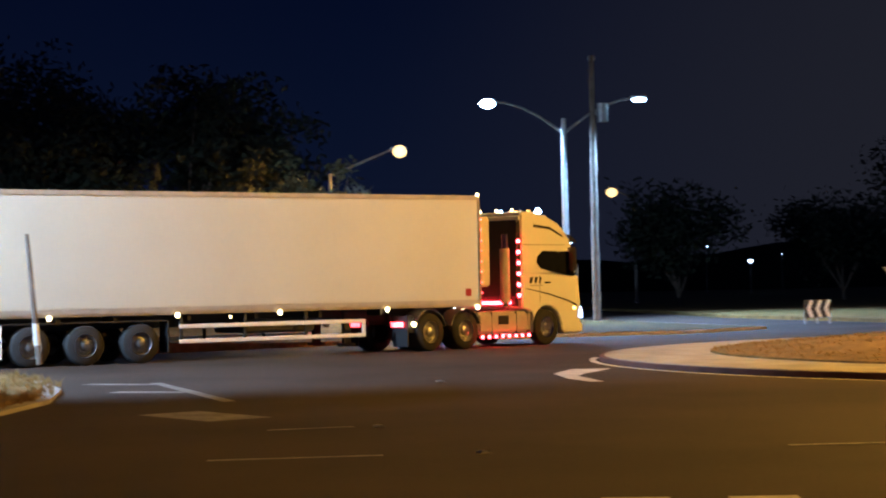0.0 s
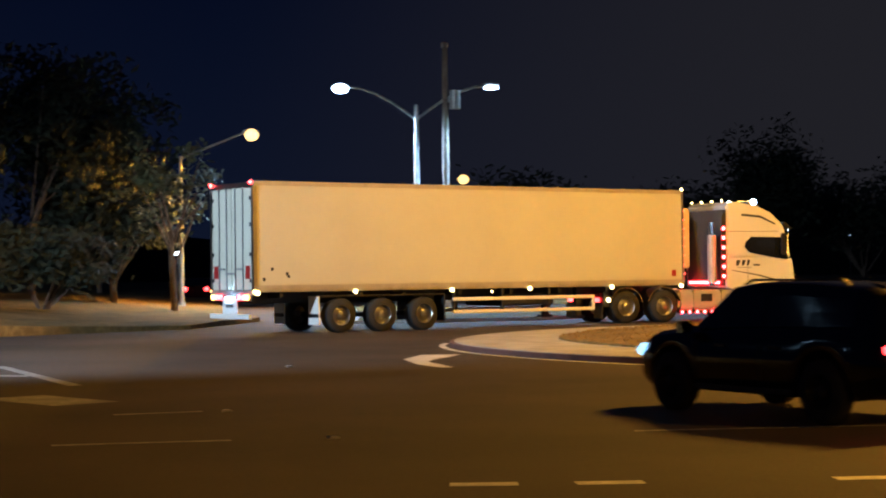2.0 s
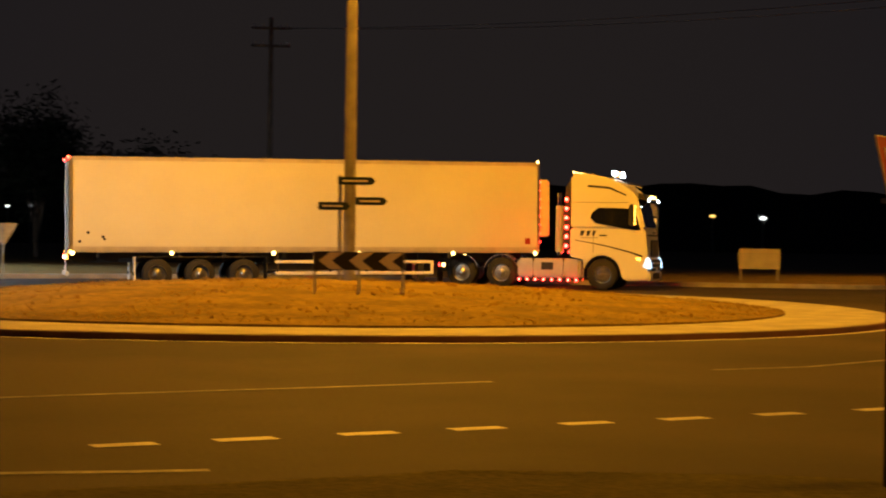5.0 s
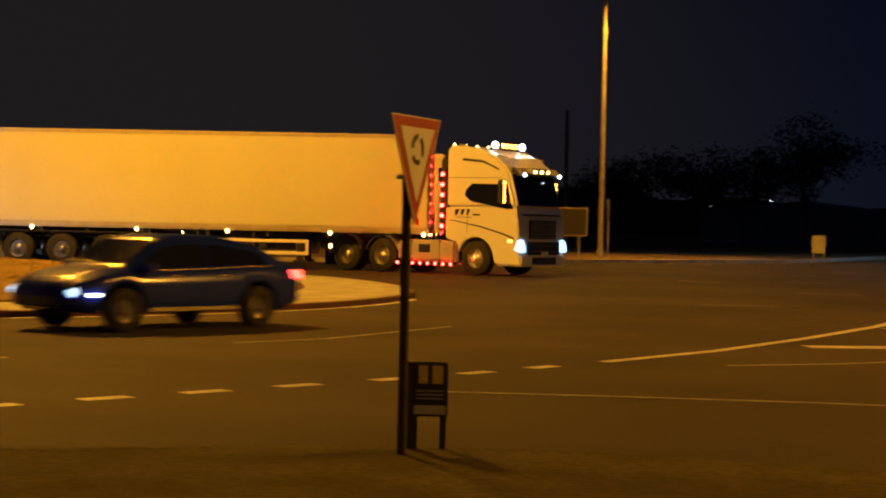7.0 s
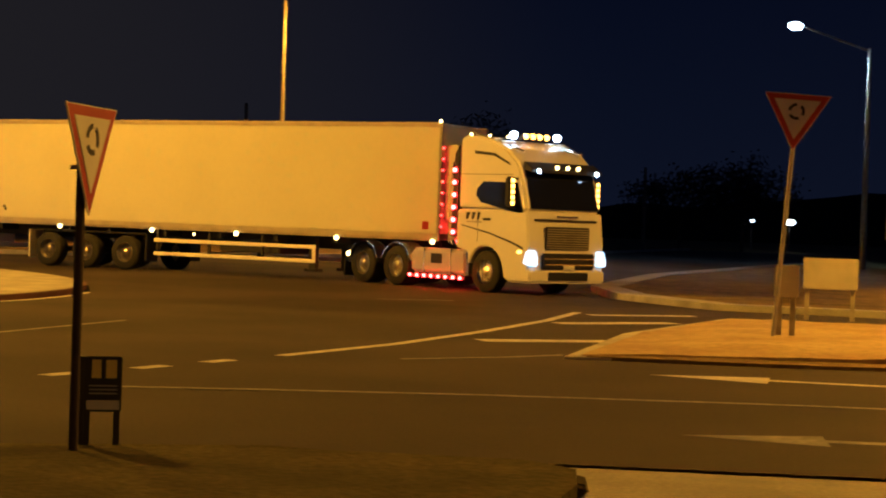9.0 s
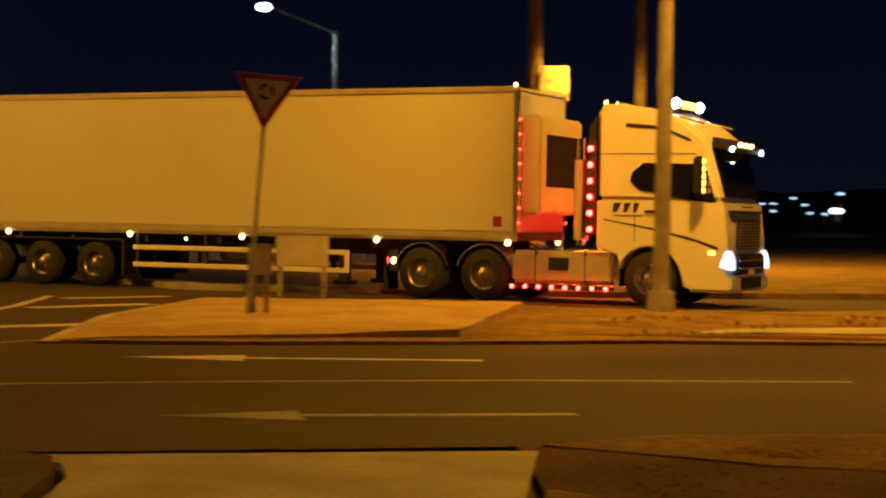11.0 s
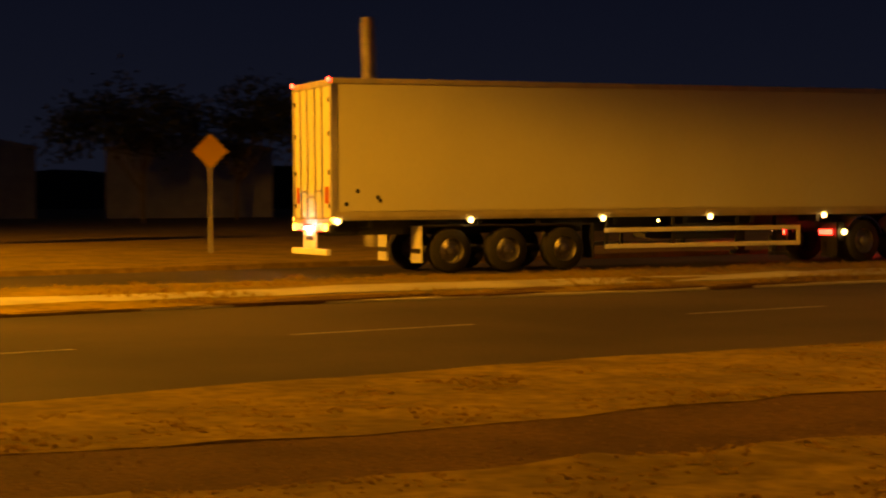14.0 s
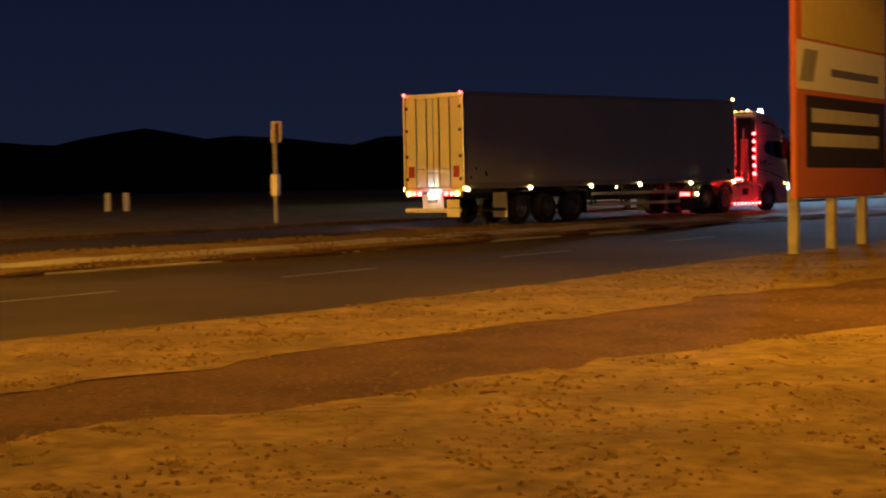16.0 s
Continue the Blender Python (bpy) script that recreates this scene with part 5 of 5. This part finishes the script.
def diamond(at, base, up, turn, size=0.75, label="yellow diamond warning sign on a post"):
    s = thing("warning_sign", (*at, base), turn, label, "traffic sign")
    part("post", cyl((0, 0.05, -0.1), (0, 0.05, up + size), 0.035, seg=8), "galv", s)
    part("face", prism([(-size * 0.5, up + size / 2), (0, up), (size * 0.5, up + size / 2), (0, up + size)], -0.012, 0), "signyellow", s)


diamond((43.0, -25.5), 0.25, 2.4, -121, 1.0)
# arm and head added to the pole to carry the unseen verge lamp
added_arm_lamp = thing("street_lamp", (55.2, -3.2, 0.1), -120, "added arm and head on the timber pole for an unseen sodium lamp", "street lamp")
part("arm", cyl((0.28, 0, 9.0), (2.2, 0, 9.5), 0.05, seg=8), "galv", added_arm_lamp)
part("head", box(1.9, 2.75, -0.16, 0.16, 9.48, 9.62, 0.04), "galv", added_arm_lamp)
part("bracket", box(0.2, 0.34, -0.1, 0.1, 8.8, 9.1, 0.01), "galv", added_arm_lamp)
direction_sign(polar(20.27, 76), -20, 0.0, 0.75, 0.85, 1.5, "small yellow sign beside the far road", "signyellow")
utility_pole(polar(96.75, 62), 10.5, 0, (), "plain timber pole beyond the exit road", r=0.25)


def lantern(at, base):
    s = thing("bollard_light", (*at, base), -54, "post with a small lit amber sign box", "sign")
    part("post", cyl((0, 0, 0), (0, 0, 1.9), 0.12, seg=10), "pole", s)
    part("box", box(-0.32, 0.32, -0.1, 0.1, 1.9, 3.2, 0.05), "galv", s)
    part("lit_panel", box(-0.26, 0.26, -0.115, -0.101, 2.38, 2.62), glow("dim_amber_panel", (1.0, 0.55, 0.12), 1.1), s)
    part("dark_band", box(-0.28, 0.28, -0.112, -0.101, 2.64, 2.74), "signblack", s)
    part("cap", box(-0.22, 0.22, -0.14, 0.14, 3.2, 3.3, 0.03), "galv", s)


lantern((64.0, 46.5), 0.1)


def splitter_post(at):
    s = thing("bent_post", (*at, ground_z(*at) + 0.2), 0, "slim weathered post leaning on the island", "post")
    part("post", cyl((0.1, 0, 0), (-0.12, 0, 2.7), 0.06, 0.045, 10), "timber", s)
    part("band", cyl((0.06, 0, 0.4), (0.03, 0, 0.85), 0.068, seg=10), "signwhite", s)


splitter_post((3.55, 37.0))


def billboard():
    # real-estate style board on three legs beside the near verge
    b = thing("advertising_board", (9.83, -30.9, ground_z(9.8, -31)), -91, "large orange, dark and yellow advertising board on legs", "billboard")
    for x in (0.5, 2.75, 4.8):
        part("leg", box(x - 0.09, x + 0.09, 0.02, 0.2, -0.2, 1.2, 0.01), "pole", b)
    part("frame", box(0.35, 6.2, 0.0, 0.12, 1.02, 5.6, 0.02), "orangeboard", b)
    part("dark_panel", box(0.9, 6.1, -0.01, -0.001, 1.6, 2.95), "darkboard", b)
    for z in (2.0, 2.45):
        part("lettering_bar", box(1.2, 5.6, -0.018, -0.011, z, z + 0.26), "greyboard", b)
    part("white_panel", box(0.4, 6.15, -0.012, -0.001, 3.05, 3.95), "signwhite", b)
    part("emblem", prism([(0.5, 3.2), (1.3, 3.2), (1.6, 3.8), (0.8, 3.8)], -0.018, -0.0125), "shed", b)
    part("lettering_bar", box(2.4, 5.6, -0.018, -0.0125, 3.35, 3.5), "galv", b)
    part("yellow_panel", box(0.7, 6.15, -0.012, -0.001, 4.0, 5.5), "yellowboard", b)


billboard()


def marker_post(at, up=0.95, w=0.16):
    s = thing("marker_post", (*at, ground_z(*at) + 0.05), 60, "short pale roadside marker post", "post", "marker posts")
    part("post", box(-w / 2, w / 2, -0.03, 0.03, -0.1, up, 0.01), "signwhite", s)


for p in ((55.7, -67.1), (54.3, -66.8)):
    marker_post(p, 0.95, 0.3)


def banded_post(at):
    s = thing("sign_post", (*at, ground_z(*at)), 0, "slim post with a small plate at its top", "post")
    part("post", cyl((0, 0, -0.1), (0, 0, 3.4), 0.07, seg=10), "galv", s)
    part("plate", box(-0.2, 0.2, -0.1, -0.071, 2.75, 3.45), "greyboard", s)
    part("band", box(-0.12, 0.12, -0.1, 0.1, 1.0, 1.7), "signwhite", s)


banded_post((32.75, -48.0))


# ================= trees, hills, buildings, far lights =================
def tree(at, height, spread, seed, leaf="darkleaf", clumps=60, trunk=0.35, bare=0.4, size=0.9):
    rnd = random.Random(seed)
    t = thing("tree", (*at, ground_z(*at) - 0.1), 0, "dark gum tree or shrub with an uneven crown" if leaf == "darkleaf" else "sparse gum tree with pale limbs lit by street lamps", "tree", "trees")
    wood = bmesh.new()
    bm_cyl(wood, (0, 0, 0), (rnd.uniform(-0.3, 0.3), 0, height * bare), trunk * 0.5, trunk * 0.36, 9)
    tips = []
    for k in range(7):
        a = rnd.uniform(0, 6.28)
        e = (spread * rnd.uniform(0.3, 0.8) * math.cos(a), spread * rnd.uniform(0.3, 0.8) * math.sin(a), height * rnd.uniform(0.65, 0.95))
        bm_cyl(wood, (0, 0, height * bare * rnd.uniform(0.6, 1.0)), e, trunk * 0.22, trunk * 0.06, 7)
        tips.append(e)
    part("trunk", wood, "bark", t)
    crown = bmesh.new()
    for k in range(clumps):
        e = rnd.choice(tips)
        f = rnd.uniform(0.55, 1.1)
        c = Vector((e[0] * f + rnd.gauss(0, spread * 0.22), e[1] * f + rnd.gauss(0, spread * 0.22), max(height * 0.3, e[2] * rnd.uniform(0.75, 1.08) + rnd.gauss(0, height * 0.06))))
        for q in range(44):
            d = Vector((rnd.gauss(0, 1), rnd.gauss(0, 1), rnd.gauss(0, 0.7))) * size * 0.55
            u = Vector((rnd.uniform(-1, 1), rnd.uniform(-1, 1), rnd.uniform(-1, 1))).normalized() * min(size, 0.75) * rnd.uniform(0.2, 0.42)
            v = u.orthogonal().normalized() * min(size, 0.75) * 0.15
            p = c + d
            crown.faces.new([crown.verts.new(p + u), crown.verts.new(p + v), crown.verts.new(p - u), crown.verts.new(p - v)])
    part("crown", crown, leaf, t)


tree(polar(14.8, 70), 6.9, 2.2, 3, "leaf", 26, 0.3, 0.5, 0.5)
tree(polar(12.9, 78), 6.4, 3.2, 4, "darkleaf", 90, 0.35, 0.3, 0.7)
tree(polar(10.3, 82), 11.5, 5.5, 5, clumps=150)
# the next two are low shrubs, grown with the tree function
tree(polar(10.6, 64), 3.0, 2.6, 51, "darkleaf", 70, 0.2, 0.15, 0.55)
tree(polar(8.3, 66), 3.4, 3.0, 52, "darkleaf", 80, 0.2, 0.15, 0.55)
tree(polar(5.5, 78), 11, 6.0, 6, clumps=110)
tree(polar(1.0, 84), 12, 6.5, 7, clumps=110)
tree(polar(3.6, 92), 14, 6.5, 61, clumps=170, size=1.3)
tree(polar(8.0, 96), 13.5, 6.0, 62, clumps=160, size=1.3)
tree(polar(12.4, 98), 9.5, 5.0, 63, clumps=120, size=1.2)
tree(polar(34.2, 120), 10.0, 3.0, 8, clumps=190, size=1.3, bare=0.2)
tree(polar(31.5, 130), 7.5, 5.5, 9, clumps=150, size=1.3, bare=0.15)
tree(polar(37, 130), 7.5, 6.0, 10, clumps=150, size=1.3, bare=0.15)
tree(polar(40, 140), 6.0, 6.0, 11, clumps=140, size=1.3, bare=0.15)
tree(polar(26.3, 110), 7.0, 3.6, 12, clumps=120, size=1.2, bare=0.15)
for i, a in enumerate((68, 70.5, 72.5, 74.5, 81, 83)):
    tree(polar(a, 150 + 9 * (i % 3)), 7.0 + (i * 37 % 4), 5.5, 20 + i, clumps=60, size=1.3)
for i, a in enumerate((118.5, 121.5)):
    tree(polar(a, 120 + 8 * (i % 3)), 9.0 + (i * 29 % 4), 6.0, 40 + i, clumps=60, size=1.3)


def hills():
    bm = bmesh.new()
    rows = []
    n = 240
    for i in range(n + 1):
        az = -30 + 230 * i / n
        x, y = polar(az, 420)
        h = 6 + 5.0 * noise.noise((az * 0.06, 0, 0)) + 1.6 * noise.noise((az * 0.35, 2, 0)) + 0.9 * noise.noise((az * 1.5, 4, 0))
        h += 3.6 * math.exp(-((az - 42) / 17.0) ** 2)
        h += 2.0 * math.exp(-((az - 140) / 8.0) ** 2) + 1.2 * math.exp(-((az - 150) / 9.0) ** 2)
        rows.append((bm.verts.new((x, y, -3)), bm.verts.new((x, y, max(2.0, h * 1.5) + 1.0)), bm.verts.new((x * 1.25, y * 1.25, max(2.0, h * 1.8))), bm.verts.new((x * 1.3, y * 1.3, -3))))
    for a, b in zip(rows, rows[1:]):
        for k in range(3):
            bm.faces.new((a[k], b[k], b[k + 1], a[k + 1]))
    bmesh.ops.recalc_face_normals(bm, faces=bm.faces)
    structure("backdrop", bm, "hill", "low dark wooded hills on the horizon", "backdrop")


hills()


def far_light(az, el, d, r, material="farwhite", wide=1.0):
    x, y = polar(az, d)
    z = 1.55 + d * math.tan(radians(el))
    s = thing("far_lamp", (x, y, ground_z(x, y)), -az, "small far lamp on a thin pole in the dark distance", "lamp", "far lamps")
    top = z - ground_z(x, y)
    part("bulb", ball((0, 0, top), r, 0.7), material, s, smooth=True).scale = (wide, 1, 1)
    part("pole", cyl((0, 0.1, 0), (0, 0.1, top + 0.1), 0.05, seg=6), "pole", s)


for az, el, d, r in ((8.65, 1.61, 190, 0.35), (28.6, 0.7, 250, 0.4), (27.2, 1.2, 260, 0.25), (29.6, 0.9, 300, 0.25), (33.3, 0.95, 300, 0.3), (34.0, 1.0, 300, 0.25), (36.6, 1.05, 320, 0.25),
                     (17.33, 1.59, 150, 0.4), (14.9, 0.7, 170, 0.35), (19.0, 0.6, 170, 0.3), (44.9, 0.8, 260, 0.3), (46.2, 0.95, 260, 0.35), (50.2, 0.75, 260, 0.35), (52.0, 0.95, 280, 0.25), (56.0, 0.95, 250, 0.4), (57.6, 0.9, 240, 0.35),
                     (71.5, 0.75, 240, 0.25), (73.4, 0.95, 250, 0.25), (83.3, 0.5, 200, 0.3), (84.5, 0.48, 180, 0.55), (78.0, 1.0, 300, 0.25), (109.2, 1.3, 190, 0.55), (107.0, 0.5, 220, 0.4), (106.4, 1.2, 220, 0.35), (130.9, 1.75, 150, 0.5), (151.5, 1.9, 210, 0.5), (160.2, 2.1, 190, 0.5), (160.8, 1.8, 190, 0.3)):
    far_light(az, el, d, r * 0.8, "streetsodium" if az in (17.33, 8.65, 130.9, 56.0) else "farwhite", 1.3)


# a cluster of yard lamps beyond the exit road
for az, el, d, r in ((100.7, 0.96, 220, 0.4), (101.07, 0.97, 220, 0.4), (101.07, 0.73, 220, 0.4), (101.69, 1.15, 220, 0.4), (102.06, 0.94, 220, 0.4), (102.23, 0.68, 220, 0.4), (102.69, 0.66, 220, 0.4), (103.05, 0.77, 220, 0.9), (103.16, 1.32, 220, 0.5)):
    far_light(az, el - 0.3, d, r * 0.55, "headlight" if r < 0.8 else "farwhite", 1.8)


def shed(az, d, wide, high, lit):
    x, y = polar(az, d)
    s = thing("warehouse", (x, y, ground_z(x, y)), -az, "long low far building with lit window strip", "building", "far buildings")
    part("wall", box(-wide / 2, wide / 2, 0, 12, 0, high), "shed", s)
    part("roof", prism([(-wide / 2 - 0.4, high), (wide / 2 + 0.4, high), (0, high + 1.2)], -0.3, 12.3), "shed", s)
    for i in range(lit):
        w = wide * 0.8 / lit
        part("window", box(-wide * 0.4 + i * w, -wide * 0.4 + (i + 0.7) * w, -0.06, 0.02, high * 0.64, high * 0.73), "window", s)


shed(128.3, 170, 16, 6.5, 2)
shed(134.6, 200, 16, 5.2, 4)
shed(120.0, 150, 14, 6.0, 0)
shed(74.5, 190, 22, 3.5, 0)
shed(113.0, 160, 12, 6.5, 1)
FADED = mat("faded_pink_board", (0.2, 0.13, 0.13), 0.8, vary=0.5, scale=0.9, fine=0.3, fine_scale=5, second=(0.1, 0.07, 0.085))
direction_sign(polar(110.4, 62), -110, 0.4, 3.9, 2.9, 1.7, "pale reddish advertising board beyond the exit road", FADED, FADED, 0)


def parked(at, turn, lit, label, paint="suv"):
    c = thing("parked_car", (*at, ground_z(*at)), turn, label, "car", "far cars")
    part("body", prism([(-2.2, 0.3), (2.2, 0.3), (2.2, 0.75), (1.2, 0.9), (0.5, 1.42), (-1.3, 1.42), (-2.1, 0.95)], -0.88, 0.88, 0.06), paint, c)
    for x in (-1.35, 1.35):
        for y in (-0.8, 0.8):
            part("wheel", cyl((x, y - 0.1, 0.32), (x, y + 0.1, 0.32), 0.32, seg=16), "rubber", c)
    for y in (-0.62, 0.62):
        part("headlight", ball((2.2, y, 0.68), 0.2), "streetled" if lit == 1 else "black", c, smooth=True)
        part("tail_light", ball((-2.2, y, 0.8), 0.13), "redlamp" if lit == 2 else "black", c, smooth=True)


parked(polar(18.5, 100), -108, 1, "far car facing this way with bright headlights")
parked(polar(15.5, 105), 73, 2, "far car driving off with red tail lights")
parked(polar(90.9, 121), 178, 1, "far car with bright headlights")
parked(polar(159.4, 84), 15, 0, "pale parked utility beyond the exit road", "white")


def guard_rail(a, b, n):
    g = thing("guard_rail", (*a, ground_z(*a)), math.degrees(math.atan2(b[1] - a[1], b[0] - a[0])), "pale steel guard rail on short posts", "guard rail")
    k = math.hypot(b[0] - a[0], b[1] - a[1])
    for z in (0.5, 0.62, 0.74):
        part("rail", box(0, k, -0.05, 0.0, z, z + 0.09, 0.02), "galv", g)
    for i in range(n):
        x = 0.2 + (k - 0.4) * i / (n - 1)
        part("post", box(x - 0.06, x + 0.06, 0.0, 0.1, -0.2, 0.85), "galv", g)


guard_rail(polar(166.0, 90), polar(161.9, 90), 5)
# unseen post, added to hold the white light behind the advertising board
s = thing("street_lamp", (28.4, -97.0, ground_z(28.4, -97.0)), 90, "added unseen street lamp hidden behind the advertising board", "street lamp")
part("post", cyl((0, 0, -0.1), (0, 0, 9.0), 0.09, 0.06, 10), "galv", s)
part("arm", cyl((0, 0, 8.95), (1.3, 0, 9.15), 0.045, seg=8), "galv", s)
part("head", box(0.9, 1.6, -0.14, 0.14, 9.1, 9.22, 0.03), "galv", s)
parked(polar(158.5, 120), 105, 1, "far car with bright headlights beyond the exit road")

# overhead wires
def wire(a, b, sag):
    c = bmesh.new()
    pts = [Vector(a).lerp(Vector(b), i / 12) - Vector((0, 0, sag * 4 * (i / 12) * (1 - i / 12))) for i in range(13)]
    for p, q in zip(pts, pts[1:]):
        bm_cyl(c, p, q, 0.02, seg=5)
    tagged(part("overhead_wire", c, "galv"), "thin dark overhead power wire", "wire", "wires", "structure")


wire((66.8, 74.0, 13.5), (72.9, 29.5, 13.0), 0.5)
wire((65.2, 74.8, 13.5), (72.5, 29.5, 12.6), 0.7)


# ================= movement =================
def truck_pose(t):
    for a, b in zip(TRUCK_ROWS, TRUCK_ROWS[1:]):
        if t <= b[0]:
            break
    u = min(1.0, max(0.0, (t - a[0]) / (b[0] - a[0])))
    return [p + (q - p) * u for p, q in zip(a[1:], b[1:])]


def on_ground(x, y, heading, back, front):
    """The pose of a thing at (x, y) whose axles stand back and front of it along its heading."""
    c, s = math.cos(radians(heading)), math.sin(radians(heading))
    z0, z1 = ground_z(x + back * c, y + back * s), ground_z(x + front * c, y + front * s)
    slope = (z1 - z0) / (front - back)
    return Matrix.Translation((x, y, z0 - slope * back)) @ pose(0, 0, 0, 0, -math.degrees(math.atan(slope)), heading)


SUV_ROWS = [(0.0, 16.20, 0.20, 100.0),
            (0.8, 12.70, 8.60, 104.0),
            (1.5, 11.20, 13.30, 95.0),
            (2.0, 11.00, 15.70, 97.0),
            (2.5, 10.95, 18.40, 95.0),
            (3.0, 11.00, 20.85, 92.5),
            (3.5, 11.05, 23.20, 90.0),
            (4.0, 11.30, 25.80, 86.5),
            (4.5, 11.45, 29.90, 83.0),
            (5.5, 12.90, 38.00, 70.0),
            (7.0, 18.50, 49.50, 66.0),
            (9.0, 33.20, 60.00, 60.0),
            (10.5, 35.00, 68.00, 78.0),
            (13.0, 38.00, 92.00, 80.0),
            (16.0, 46.00, 130.00, 78.0)]
HATCH_ROWS = [(0.0, 130.00, 16.50, 180.0),
            (4.5, 50.00, 16.60, 181.0),
            (5.6, 37.00, 15.00, 183.0),
            (6.3, 28.40, 14.30, 176.0),
            (6.8, 22.45, 14.65, 165.0),
            (7.0, 20.30, 14.95, 166.0),
            (7.2, 18.20, 15.55, 161.0),
            (7.6, 14.30, 18.60, 143.0),
            (8.1, 11.30, 23.00, 113.0),
            (8.8, 11.20, 30.00, 88.0),
            (9.8, 14.50, 39.50, 68.0),
            (11.5, 24.00, 51.00, 45.0),
            (12.6, 32.00, 58.00, 55.0),
            (14.0, 36.00, 72.00, 78.0),
            (16.0, 42.00, 98.00, 78.0)]


def path_length(points):
    total, out = 0.0, []
    for i, p in enumerate(points):
        if i:
            total += math.hypot(p[0] - points[i - 1][0], p[1] - points[i - 1][1])
        out.append(total)
    return out


def sample(rows, t):
    for a, b in zip(rows, rows[1:]):
        if t <= b[0]:
            break
    u = min(1.0, max(0.0, (t - a[0]) / (b[0] - a[0])))
    return [p + (q - p) * u for p, q in zip(a[1:3], b[1:3])]


def motions():
    trailer_rows, tractor_rows = [], []
    for t, x, y, h1, h2 in TRUCK_ROWS:
        c, s = math.cos(radians(h1)), math.sin(radians(h1))
        trailer_rows.append((t, on_ground(x - 13.8 * c, y - 13.8 * s, h1, 4.0, 13.8)))
        tractor_rows.append((t, on_ground(x, y, h2, 0.0, 4.0)))
    walk(semi_trailer, trailer_rows)
    walk(truck, tractor_rows)
    walk(black_suv, [(t, on_ground(x, y, h, -1.4, 1.4)) for t, x, y, h in SUV_ROWS])
    walk(blue_hatch, [(t, on_ground(x, y, h, -1.3, 1.3)) for t, x, y, h in HATCH_ROWS])
    times = [i / 30 for i in range(481)]
    runs = {"tractor": path_length([truck_pose(t)[:2] for t in times]), "suv": path_length([sample(SUV_ROWS, t) for t in times]),
            "hatchback": path_length([sample(HATCH_ROWS, t) for t in times])}
    runs["trailer"] = runs["tractor"]
    for hub, r, which in SPINNING:
        at = hub.location.copy()
        walk(hub, [(t, Matrix.Translation(at) @ Matrix.Rotation(run / r, 4, "Y")) for t, run in zip(times, runs[which])])


motions()
